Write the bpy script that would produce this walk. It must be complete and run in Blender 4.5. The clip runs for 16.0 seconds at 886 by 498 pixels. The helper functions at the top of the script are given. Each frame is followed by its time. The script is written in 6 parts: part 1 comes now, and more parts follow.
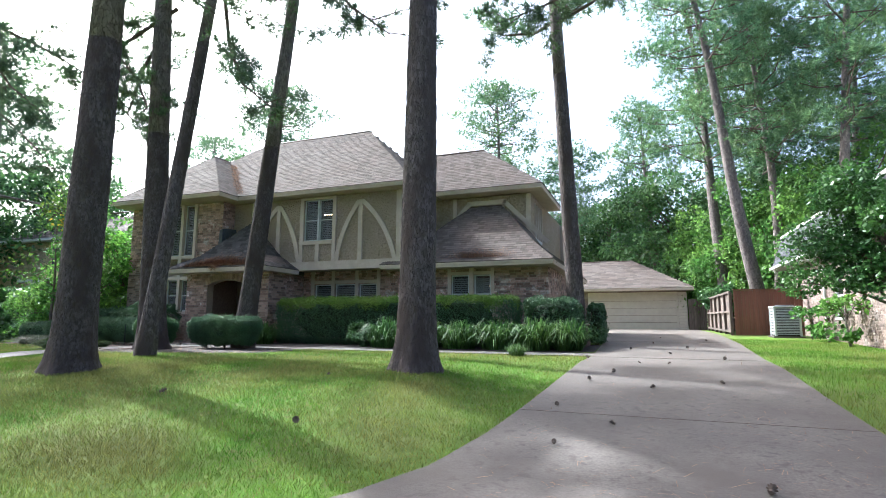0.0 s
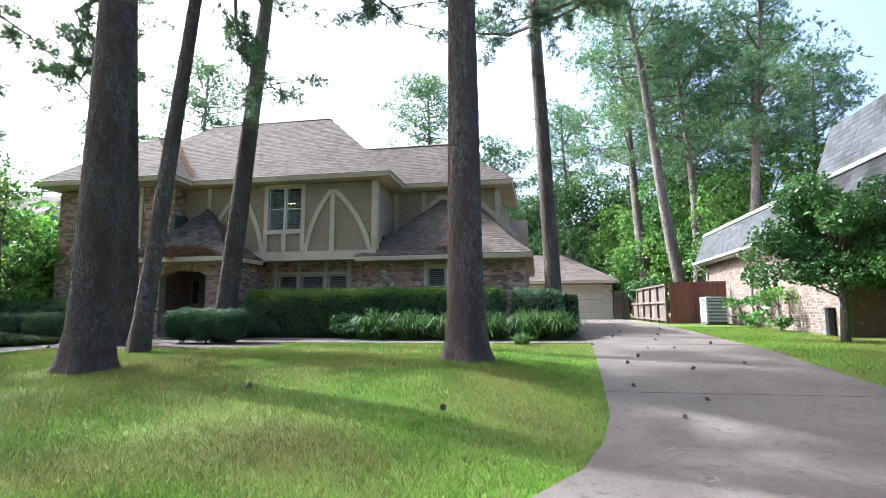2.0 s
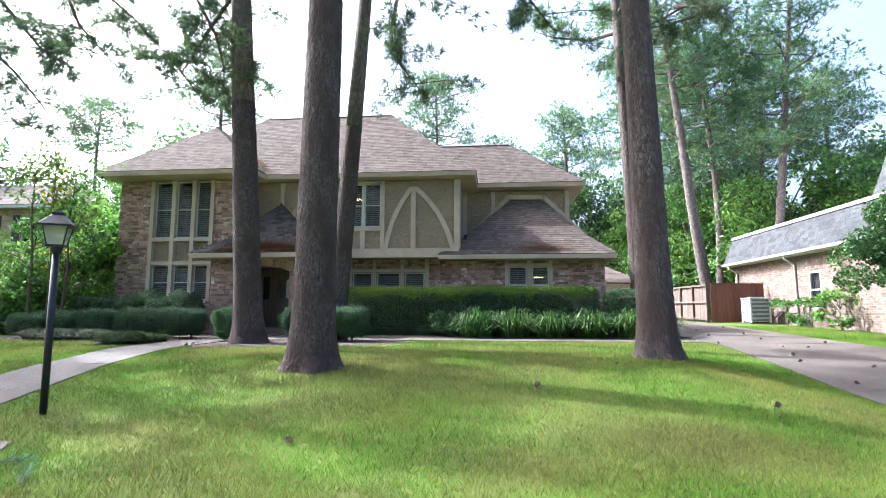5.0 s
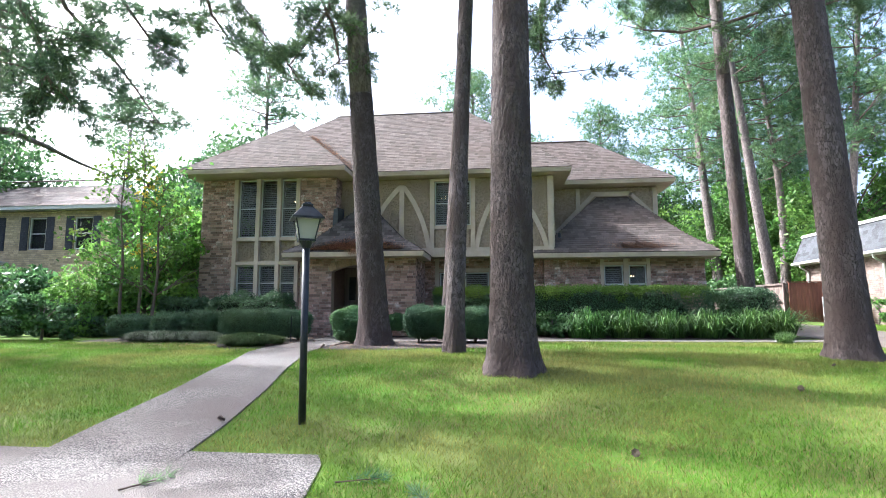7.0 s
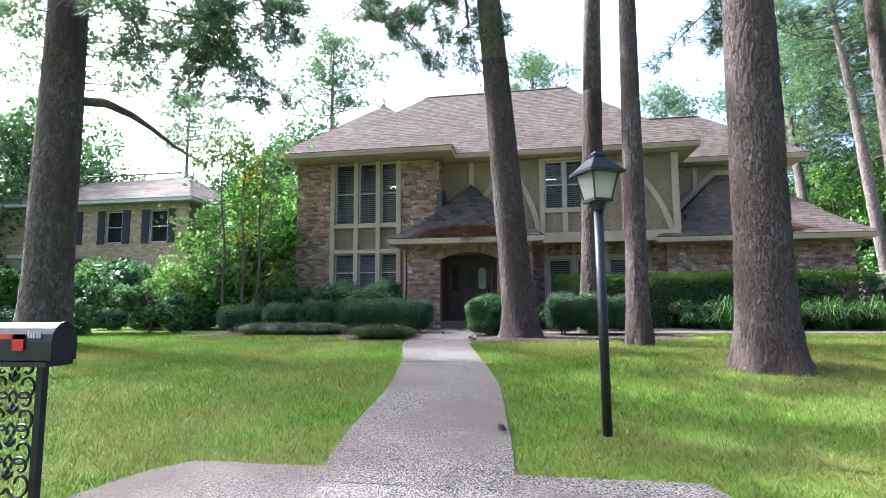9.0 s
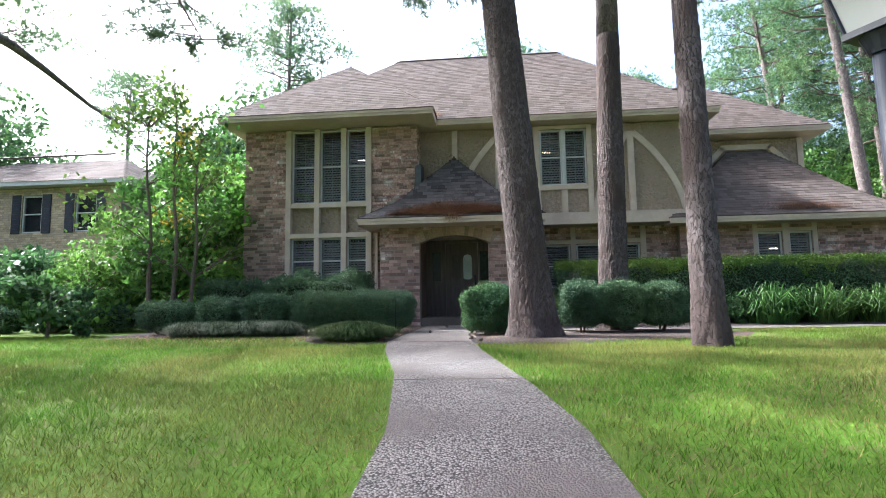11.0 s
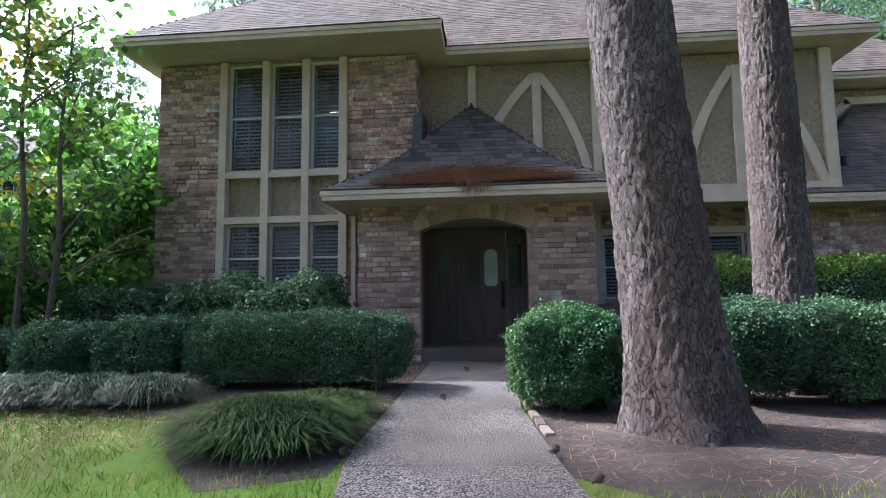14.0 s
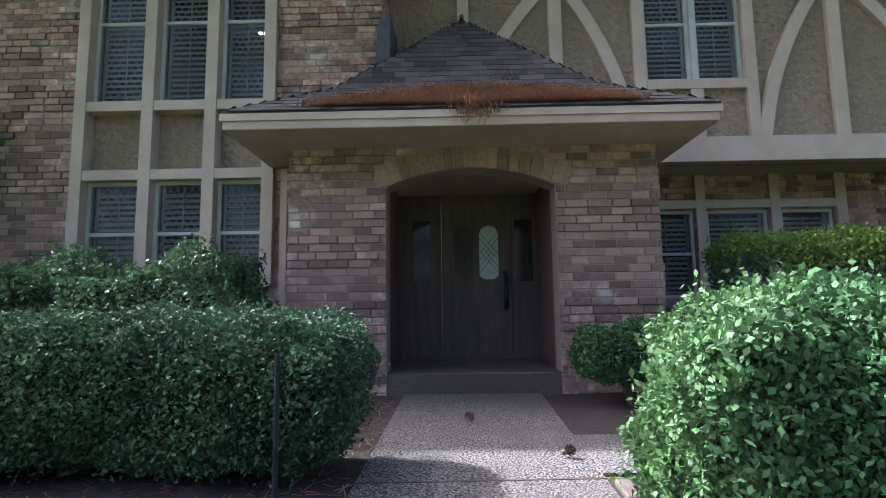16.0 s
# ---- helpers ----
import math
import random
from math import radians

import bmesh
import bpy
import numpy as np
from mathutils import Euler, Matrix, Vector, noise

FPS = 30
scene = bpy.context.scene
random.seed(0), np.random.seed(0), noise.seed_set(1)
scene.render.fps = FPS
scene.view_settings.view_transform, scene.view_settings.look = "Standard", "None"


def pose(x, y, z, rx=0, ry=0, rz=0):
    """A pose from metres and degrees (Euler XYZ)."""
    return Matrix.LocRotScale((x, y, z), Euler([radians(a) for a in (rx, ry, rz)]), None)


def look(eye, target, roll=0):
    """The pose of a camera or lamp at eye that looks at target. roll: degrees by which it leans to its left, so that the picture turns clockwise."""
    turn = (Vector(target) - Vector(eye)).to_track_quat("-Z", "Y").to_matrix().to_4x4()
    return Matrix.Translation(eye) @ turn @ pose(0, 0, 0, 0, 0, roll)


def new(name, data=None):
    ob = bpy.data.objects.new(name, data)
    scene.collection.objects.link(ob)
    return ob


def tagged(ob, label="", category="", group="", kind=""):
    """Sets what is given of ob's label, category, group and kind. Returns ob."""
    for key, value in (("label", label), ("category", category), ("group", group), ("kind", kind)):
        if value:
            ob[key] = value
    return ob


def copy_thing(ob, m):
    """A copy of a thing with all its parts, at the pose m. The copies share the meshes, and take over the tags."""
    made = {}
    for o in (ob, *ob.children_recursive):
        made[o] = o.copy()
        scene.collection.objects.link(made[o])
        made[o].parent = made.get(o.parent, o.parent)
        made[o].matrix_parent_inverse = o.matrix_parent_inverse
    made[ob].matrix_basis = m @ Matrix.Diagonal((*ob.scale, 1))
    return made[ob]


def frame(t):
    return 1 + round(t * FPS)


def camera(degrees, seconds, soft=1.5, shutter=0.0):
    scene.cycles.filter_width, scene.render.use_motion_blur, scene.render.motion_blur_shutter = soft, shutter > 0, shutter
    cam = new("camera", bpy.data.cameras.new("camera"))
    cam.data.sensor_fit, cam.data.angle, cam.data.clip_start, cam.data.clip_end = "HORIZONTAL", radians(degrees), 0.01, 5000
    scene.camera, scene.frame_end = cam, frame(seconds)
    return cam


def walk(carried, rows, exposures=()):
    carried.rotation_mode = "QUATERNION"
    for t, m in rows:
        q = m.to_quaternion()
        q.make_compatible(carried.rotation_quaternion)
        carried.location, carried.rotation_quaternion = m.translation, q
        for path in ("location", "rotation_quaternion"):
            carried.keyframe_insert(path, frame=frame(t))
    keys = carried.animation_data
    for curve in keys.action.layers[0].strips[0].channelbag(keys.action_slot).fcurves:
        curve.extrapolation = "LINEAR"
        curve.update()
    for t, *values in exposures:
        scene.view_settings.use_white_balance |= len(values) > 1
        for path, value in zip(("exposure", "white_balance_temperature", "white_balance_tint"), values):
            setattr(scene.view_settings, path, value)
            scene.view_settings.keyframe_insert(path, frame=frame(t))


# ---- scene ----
cam = camera(79.6, 16.0, 0.8)
METRES, EYE, TILT, LEAN, TURN = 25.0, 1.25, 0.0, 0.0, 20.6
PATH = [
    (0, (0.128, -0.132, 1.314), (-0.585, 1.717, 1.585), 0.2),
    (0.5, (-0.431, -0.375, 1.303), (-1.06, 1.507, 1.551), 0.1),
    (1, (-1.039, -0.666, 1.309), (-1.564, 1.249, 1.556), -0.0),
    (1.5, (-1.712, -0.879, 1.292), (-2.115, 1.064, 1.534), -0.2),
    (2, (-2.471, -1.097, 1.279), (-2.824, 0.856, 1.522), -0.3),
    (2.5, (-3.256, -1.288, 1.296), (-3.576, 0.672, 1.537), -0.3),
    (3, (-4.045, -1.495, 1.286), (-4.336, 0.469, 1.527), -0.3),
    (3.5, (-4.819, -1.683, 1.286), (-5.08, 0.285, 1.527), -0.4),
    (3.7, (-5.124, -1.765, 1.304), (-5.372, 0.205, 1.544), -0.5),
    (5.8, (-8.189, -1.987, 1.359), (-8.362, -0.007, 1.585), 0.0),
    (6, (-8.55, -1.96, 1.332), (-8.72, 0.019, 1.562), -0.4),
    (6.5, (-9.399, -1.947, 1.324), (-9.582, 0.03, 1.563), 0.0),
    (7, (-10.21, -1.755, 1.328), (-10.42, 0.22, 1.561), -0.1),
    (7.5, (-10.98, -1.545, 1.316), (-11.23, 0.426, 1.545), -0.3),
    (8, (-11.753, -1.348, 1.284), (-12.055, 0.617, 1.508), -0.4),
    (8.5, (-12.417, -1.124, 1.252), (-12.741, 0.837, 1.468), -0.6),
    (9, (-13.031, -0.758, 1.213), (-13.36, 1.204, 1.425), -0.4),
    (9.2, (-13.218, -0.568, 1.222), (-13.542, 1.395, 1.426), -0.8),
    (11.3, (-14.059, 2.494, 1.094), (-14.239, 4.475, 1.297), -0.9),
    (11.5, (-14.099, 2.848, 1.136), (-14.28, 4.829, 1.34), -0.9),
    (12, (-14.18, 3.71, 1.206), (-14.362, 5.691, 1.412), -0.6),
    (12.5, (-14.297, 4.528, 1.275), (-14.478, 6.509, 1.478), -0.7),
    (13, (-14.471, 5.346, 1.371), (-14.656, 7.327, 1.569), -0.8),
    (13.5, (-14.644, 6.182, 1.435), (-14.831, 8.164, 1.632), -0.8),
    (14, (-14.767, 7.032, 1.502), (-14.94, 9.015, 1.697), -0.8),
    (14.5, (-14.87, 7.899, 1.532), (-15.042, 9.883, 1.726), -1.1),
    (15, (-14.977, 8.752, 1.564), (-15.118, 10.739, 1.753), -1.0),
    (15.5, (-15.124, 9.529, 1.426), (-15.202, 11.514, 1.654), -0.8),
    (16, (-15.229, 10.341, 1.378), (-15.266, 12.327, 1.605), -0.8),
]
SKY, SUN = 0.15, 2.9
walk(cam, [(t, look(eye, target, roll)) for t, eye, target, roll in PATH],
     [(0, 2.07, 5450, 3), (6, 2.4, 5550, 8), (9, 2.35, 5500, 8), (11.5, 2.26, 5600, 9), (13.5, 2.04, 5250, 11), (16, 2.33, 5350, 14)])
BOUGHS = [
    [(-9.6, 7.6, 11.3), (-8.9, 8.82, 9.22), (-9.22, 9.44, 8.03), (-9.2, 9.97, 7.24), (-8.79, 10.57, 6.81)],
    [(-8.0, 8.6, 11.5), (-6.63, 9.3, 9.4), (-6.12, 9.96, 8.69), (-5.44, 10.67, 8.22)],
    [(-20.5, 8.3, 11.8), (-18.0, 8.3, 10.2), (-17.3, 10.1, 9.8), (-16.9, 11.1, 9.4), (-16.3, 12.5, 8.5)],
    [(-19.0, 7.6, 11.0), (-16.5, 7.9, 9.0), (-16.5, 8.8, 7.9), (-16.2, 9.7, 7.3)],
    [(-0.9, 15.5, 11.5), (-0.66, 12.33, 9.59), (-2.05, 12.41, 9.21), (-3.2, 12.32, 8.95)],
    [(-22.0, 9.4, 11.5), (-21.41, 10.23, 9.24), (-20.73, 11.39, 8.18), (-20.4, 11.96, 7.49), (-20.12, 12.41, 6.85)],
    [(-21.0, 9.4, 10.8), (-19.66, 10.04, 9.2), (-19.31, 10.76, 8.45), (-18.66, 11.3, 8.09)],
    [(-13.9, 11.7, 11.0), (-14.94, 11.64, 9.4), (-15.58, 11.93, 8.74), (-16.07, 12.1, 8.26), (-15.57, 12.58, 7.52)],
    [(-21.9, 8.3, 9.4), (-21.1, 7.36, 7.36), (-20.68, 8.1, 6.84), (-20.65, 8.5, 6.21)],
    [(-18.0, 4.0, 8.0), (-17.4, 4.94, 6.15), (-17.33, 5.35, 5.65), (-17.35, 5.58, 5.21), (-17.34, 5.78, 4.82)],
    [(-13.8, 11.8, 11.4), (-14.74, 10.52, 9.52), (-14.46, 11.1, 8.76), (-14.42, 11.51, 8.02), (-14.88, 11.5, 7.72)],
]
SIDE_LIMB = [(-22.72, 8.6, 5.6), (-22.3, 9.3, 5.75), (-22.6, 10.4, 5.9), (-23.2, 11.75, 6.1), (-24.16, 14.2, 6.29), (-24.86, 16.84, 6.46)]

# ---- world, sun and light ----
world = bpy.data.worlds.new("sky")
scene.world = world
world.use_nodes = True
wn = world.node_tree.nodes
sky = wn.new("ShaderNodeTexSky")
sky.sky_type = "NISHITA"
sky.sun_disc = False
SUN_DIR = Vector((-1.0, 0.36, 1.03)).normalized()
sky.sun_elevation = math.asin(SUN_DIR.z)
sky.sun_rotation = math.atan2(SUN_DIR.x, SUN_DIR.y)
sky.air_density, sky.dust_density, sky.ozone_density = 0.8, 9.0, 0.5
wn["Background"].inputs["Strength"].default_value = SKY
world.node_tree.links.new(sky.outputs[0], wn["Background"].inputs["Color"])
sun = new("sun", bpy.data.lights.new("sun", "SUN"))
sun.data.energy, sun.data.angle, sun.data.color = SUN, radians(1.0), (1.0, 0.965, 0.90)
sun.matrix_world = look(SUN_DIR * 60, (0, 0, 0))


# ---- materials ----
def mat(name, c1, c2, scale=8.0, rough=0.8, bump=0.25, stretch=(1, 1, 1), spots=None, big=None, vary=0.0, island=False,
        vor=0.0, cracks=0.0, bdist=0.02, metal=0.0, spec=0.4, bscale=None, coat=0.0, groove=0.3):
    """A surface with a grain of two colours, broad stains, a fine relief, and a tone that differs from piece to piece."""
    m = bpy.data.materials.new(name)
    m.use_nodes = True
    t = m.node_tree
    nodes, link = t.nodes, t.links.new
    bsdf = nodes["Principled BSDF"]
    geo = nodes.new("ShaderNodeNewGeometry")
    mp = nodes.new("ShaderNodeMapping")
    mp.inputs["Scale"].default_value = stretch
    link(geo.outputs["Position"], mp.inputs["Vector"])

    def grain(sc, detail=5.0, r=0.6):
        n = nodes.new("ShaderNodeTexNoise")
        n.inputs["Scale"].default_value, n.inputs["Detail"].default_value = sc, detail
        n.inputs["Roughness"].default_value = r
        link(mp.outputs[0], n.inputs["Vector"])
        return n.outputs["Fac"]

    def ramp(fac, lo, hi):
        r = nodes.new("ShaderNodeMapRange")
        r.inputs["From Min"].default_value, r.inputs["From Max"].default_value = lo, hi
        link(fac, r.inputs["Value"])
        return r.outputs["Result"]

    def mix(fac, a, b, kind="MIX"):
        n = nodes.new("ShaderNodeMix")
        n.data_type, n.blend_type = "RGBA", kind
        for sock, val in ((n.inputs["Factor"], fac), (n.inputs["A"], a), (n.inputs["B"], b)):
            if isinstance(val, (int, float)):
                sock.default_value = val
            elif isinstance(val, tuple):
                sock.default_value = (*val, 1)
            else:
                link(val, sock)
        return n.outputs["Result"]

    fine = grain(scale)
    col = mix(ramp(fine, 0.35, 0.65), c1, c2)
    height = fine
    if vor:
        v = nodes.new("ShaderNodeTexVoronoi")
        v.inputs["Scale"].default_value = vor
        link(mp.outputs[0], v.inputs["Vector"])
        cell = nodes.new("ShaderNodeSeparateColor")
        link(v.outputs["Color"], cell.inputs["Color"])
        col = mix(ramp(cell.outputs[0], 0.0, 1.0), col, spots or c2)
        col = mix(ramp(v.outputs["Distance"], 0.35, 0.7), col, tuple(x * 0.35 for x in c1))
        height = v.outputs["Distance"]
    elif cracks:
        warp = nodes.new("ShaderNodeVectorMath")
        warp.operation = "ADD"
        nz = nodes.new("ShaderNodeTexNoise")
        nz.inputs["Scale"].default_value = 9.0
        link(mp.outputs[0], nz.inputs["Vector"])
        sc = nodes.new("ShaderNodeVectorMath")
        sc.operation = "SCALE"
        sc.inputs["Scale"].default_value = 0.13
        link(nz.outputs["Color"], sc.inputs[0])
        link(mp.outputs[0], warp.inputs[0])
        link(sc.outputs[0], warp.inputs[1])
        v = nodes.new("ShaderNodeTexVoronoi")
        v.feature = "DISTANCE_TO_EDGE"
        v.inputs["Scale"].default_value = cracks
        link(warp.outputs[0], v.inputs["Vector"])
        col = mix(ramp(grain(scale * 0.23, 3.0), 0.5, 0.7), col, spots or c2)
        plate = nodes.new("ShaderNodeTexVoronoi")
        plate.inputs["Scale"].default_value = cracks
        link(warp.outputs[0], plate.inputs["Vector"])
        tone = nodes.new("ShaderNodeSeparateColor")
        link(plate.outputs["Color"], tone.inputs["Color"])
        col = mix(ramp(tone.outputs[0], 0.15, 1.5), col, tuple(min(1.0, x * 1.25) for x in spots or c2))
        col = mix(ramp(tone.outputs[1], 0.5, 1.6), col, c1)
        ragged = nodes.new("ShaderNodeMath")
        ragged.operation = "MULTIPLY_ADD"
        ragged.inputs[1].default_value = 0.5
        ragged.inputs[2].default_value = -0.22
        link(grain(42.0, 4.0, 0.7), ragged.inputs[0])
        worn = nodes.new("ShaderNodeMath")
        link(v.outputs["Distance"], worn.inputs[0])
        link(ragged.outputs[0], worn.inputs[1])
        edge = ramp(worn.outputs[0], -0.04, 0.1)
        col = mix(edge, tuple(x * groove for x in c1), col)
        height = edge
    elif spots:
        col = mix(ramp(grain(scale * 0.23, 3.0), 0.56, 0.66), col, spots)
    if big:
        col = mix(ramp(grain(big[1], 4.0), 0.42, 0.62), col, big[0])
    if vary:
        if island:
            rnd = geo.outputs["Random Per Island"]
        else:
            rnd = nodes.new("ShaderNodeObjectInfo").outputs["Random"]
        hsv = nodes.new("ShaderNodeHueSaturation")
        link(ramp(rnd, 0.0, 1.0), hsv.inputs["Value"])
        hsv.inputs["Value"].links[0].from_node.inputs["To Min"].default_value = 1 - vary
        hsv.inputs["Value"].links[0].from_node.inputs["To Max"].default_value = 1 + vary
        link(col, hsv.inputs["Color"])
        col = hsv.outputs["Color"]
    link(col, bsdf.inputs["Base Color"])
    bsdf.inputs["Roughness"].default_value = rough
    bsdf.inputs["Metallic"].default_value = metal
    bsdf.inputs["Specular IOR Level"].default_value = spec
    bsdf.inputs["Coat Weight"].default_value = coat
    if bump:
        b = nodes.new("ShaderNodeBump")
        b.inputs["Strength"].default_value, b.inputs["Distance"].default_value = bump, bdist
        if vor:
            b.invert = True
        link(grain(bscale) if bscale else height, b.inputs["Height"])
        link(b.outputs[0], bsdf.inputs["Normal"])
    return m


def leaf_mat(name, c1, c2, c3, through_light=0.35, rough=0.5, spec=0.35):
    """Leaves: a tone of its own for each leaf, and light that shines through."""
    m = mat(name, c1, c2, 3.0, rough, 0.0, big=(c3, 0.5), vary=0.45, island=True, spec=spec)
    t = m.node_tree
    bsdf, out = t.nodes["Principled BSDF"], t.nodes["Material Output"]
    trans = t.nodes.new("ShaderNodeBsdfTranslucent")
    t.links.new(bsdf.inputs["Base Color"].links[0].from_socket, trans.inputs["Color"])
    mixer = t.nodes.new("ShaderNodeMixShader")
    mixer.inputs[0].default_value = through_light
    t.links.new(bsdf.outputs[0], mixer.inputs[1])
    t.links.new(trans.outputs[0], mixer.inputs[2])
    t.links.new(mixer.outputs[0], out.inputs["Surface"])
    return m


def glass_mat(name, tint, rough=0.02, alpha=0.35):
    m = bpy.data.materials.new(name)
    m.use_nodes = True
    t = m.node_tree
    b = t.nodes["Principled BSDF"]
    b.inputs["Base Color"].default_value = (*tint, 1)
    b.inputs["Roughness"].default_value = rough
    b.inputs["Alpha"].default_value = alpha
    b.inputs["Specular IOR Level"].default_value = 0.8
    return m


def glow_mat(name, color, power):
    m = bpy.data.materials.new(name)
    m.use_nodes = True
    b = m.node_tree.nodes["Principled BSDF"]
    b.inputs["Emission Color"].default_value = (*color, 1)
    b.inputs["Emission Strength"].default_value = power
    return m


SOIL = mat("soil", (0.028, 0.021, 0.018), (0.055, 0.042, 0.036), 14, 0.95, 0.8, spots=(0.08, 0.06, 0.049), big=((0.038, 0.028, 0.024), 0.9))
LAWN = mat("lawn", (0.058, 0.122, 0.011), (0.098, 0.165, 0.018), 30, 0.9, 0.5, spots=(0.11, 0.115, 0.035), big=((0.095, 0.11, 0.028), 0.45), spec=0.15)
GRASS = leaf_mat("grass", (0.066, 0.155, 0.012), (0.118, 0.222, 0.022), (0.20, 0.205, 0.052), 0.33, 0.75, 0.12)
GRASS_DRY = leaf_mat("dry_grass", (0.17, 0.155, 0.055), (0.25, 0.21, 0.09), (0.21, 0.19, 0.06), 0.25, 0.8, 0.1)
CONCRETE = mat("concrete", (0.092, 0.074, 0.064), (0.14, 0.117, 0.104), 38, 0.85, 0.4, spots=(0.072, 0.058, 0.051), big=((0.085, 0.068, 0.059), 0.55), bscale=90)
AGGREGATE = mat("aggregate", (0.125, 0.108, 0.099), (0.215, 0.188, 0.174), 40, 0.85, 0.8, spots=(0.31, 0.28, 0.262), big=((0.12, 0.10, 0.092), 0.8), vor=70)
BRICK = mat("brick", (0.245, 0.128, 0.104), (0.41, 0.29, 0.25), 16, 0.9, 0.5, spots=(0.52, 0.45, 0.41), big=((0.26, 0.175, 0.14), 0.7), vary=0.5, bscale=60)
BRICK_J = mat("brick_joined", (0.245, 0.128, 0.104), (0.41, 0.29, 0.25), 16, 0.9, 0.5, spots=(0.52, 0.45, 0.41), big=((0.26, 0.175, 0.14), 0.7), vary=0.5, island=True, bscale=60)
BRICK_PALE = mat("brick_pale", (0.145, 0.103, 0.088), (0.20, 0.15, 0.132), 10, 0.9, 0.4, spots=(0.24, 0.20, 0.18), vary=0.28, island=True, bscale=60)
MORTAR = mat("mortar", (0.25, 0.20, 0.16), (0.32, 0.27, 0.22), 40, 0.95, 0.4)
# shading of the trowelled relief is partly painted into the two tones
STUCCO = mat("stucco", (0.31, 0.24, 0.178), (0.43, 0.345, 0.268), 11, 0.95, 1.0, big=((0.33, 0.26, 0.19), 0.6), bscale=11, bdist=0.16)
TRIM = mat("trim_paint", (0.46, 0.375, 0.30), (0.52, 0.435, 0.355), 5, 0.6, 0.12, big=((0.42, 0.34, 0.27), 1.2), bscale=60)
SOFFIT = mat("soffit_paint", (0.43, 0.365, 0.28), (0.47, 0.405, 0.315), 3, 0.7, 0.05)
SHINGLE = mat("shingle", (0.082, 0.067, 0.061), (0.135, 0.112, 0.102), 45, 0.95, 0.5, big=((0.105, 0.083, 0.075), 0.8), vary=0.27, island=True, spec=0.15)
SHINGLE_ONE = mat("shingle_single", (0.055, 0.05, 0.05), (0.098, 0.089, 0.088), 45, 0.95, 0.5, big=((0.07, 0.063, 0.063), 0.8), vary=0.42, spec=0.15)
DRIP = mat("drip_edge", (0.06, 0.04, 0.03), (0.09, 0.06, 0.045), 5, 0.6, 0.0)
WINDOW_PAINT = mat("window_paint", (0.42, 0.43, 0.42), (0.50, 0.51, 0.50), 6, 0.5, 0.05)
SLAT = mat("shutter_slat", (0.26, 0.26, 0.25), (0.32, 0.32, 0.31), 6, 0.5, 0.0)
# near-black paint in place of the shade of unlit insides
GLOOM = mat("painted_gloom", (0.025, 0.022, 0.02), (0.035, 0.03, 0.028), 3, 0.9, 0.0)
GLASS = glass_mat("window_glass", (0.03, 0.035, 0.045), 0.03, 0.16)
DARK_GLASS = mat("dark_glass", (0.02, 0.022, 0.025), (0.035, 0.038, 0.04), 8, 0.08, 0.1, spec=0.7)
LEAD_DARK = mat("lead_sheet", (0.05, 0.055, 0.065), (0.08, 0.085, 0.10), 10, 0.6, 0.2)
LEAD = mat("lead_came", (0.16, 0.17, 0.18), (0.22, 0.23, 0.24), 20, 0.5, 0.0, metal=0.3)
DOOR_WOOD = mat("door_wood", (0.075, 0.056, 0.048), (0.115, 0.09, 0.078), 14, 0.5, 0.2, stretch=(1, 1, 0.1))
# darker copy of the brick: the porch passage's shade is in its colour
BRICK_SHADED = mat("brick_shaded", (0.12, 0.075, 0.058), (0.17, 0.115, 0.088), 16, 0.9, 0.4, bscale=40)
BRICK_BUFF = mat("brick_buff", (0.25, 0.175, 0.12), (0.34, 0.25, 0.175), 16, 0.9, 0.5, vary=0.3, bscale=60)
# the pale tone is a painted reflection; one door light takes it
DOOR_GLARE = mat("leaded_glass_glare", (0.42, 0.50, 0.48), (0.52, 0.58, 0.56), 14, 0.12, 0.3, spec=0.8)
IRON = mat("black_iron", (0.010, 0.012, 0.017), (0.018, 0.021, 0.028), 12, 0.4, 0.12, spec=0.3)
BARK = mat("pine_bark", (0.047, 0.035, 0.032), (0.098, 0.076, 0.071), 60, 0.95, 1.0, stretch=(1, 1, 0.42), spots=(0.15, 0.121, 0.115), big=((0.066, 0.046, 0.041), 1.6), cracks=21, bdist=0.03)
BARK_NEAR = mat("pine_bark_flaky", (0.042, 0.031, 0.028), (0.088, 0.067, 0.062), 70, 0.95, 1.0, stretch=(1, 1, 0.5), spots=(0.125, 0.099, 0.093), big=((0.06, 0.041, 0.036), 2.2), cracks=27, bdist=0.03, groove=0.55)
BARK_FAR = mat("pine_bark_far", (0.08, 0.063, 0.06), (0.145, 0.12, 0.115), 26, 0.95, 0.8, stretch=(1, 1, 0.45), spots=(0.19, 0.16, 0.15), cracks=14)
TWIG = mat("twig", (0.07, 0.052, 0.042), (0.12, 0.09, 0.07), 12, 0.9, 0.2)
# the blue cast of distant haze is mixed into these greens
NEEDLE_HAZED = leaf_mat("pine_needles_hazed", (0.065, 0.14, 0.075), (0.11, 0.20, 0.10), (0.15, 0.235, 0.09), 0.5)
NEEDLE_DARK = leaf_mat("pine_needles_dark", (0.05, 0.09, 0.05), (0.08, 0.13, 0.065), (0.10, 0.15, 0.06), 0.4)
LEAF = leaf_mat("broad_leaf", (0.055, 0.14, 0.03), (0.095, 0.205, 0.042), (0.135, 0.24, 0.047), 0.5)
LEAF_DARK = leaf_mat("dark_leaf", (0.036, 0.088, 0.034), (0.066, 0.132, 0.047), (0.085, 0.16, 0.046), 0.4)
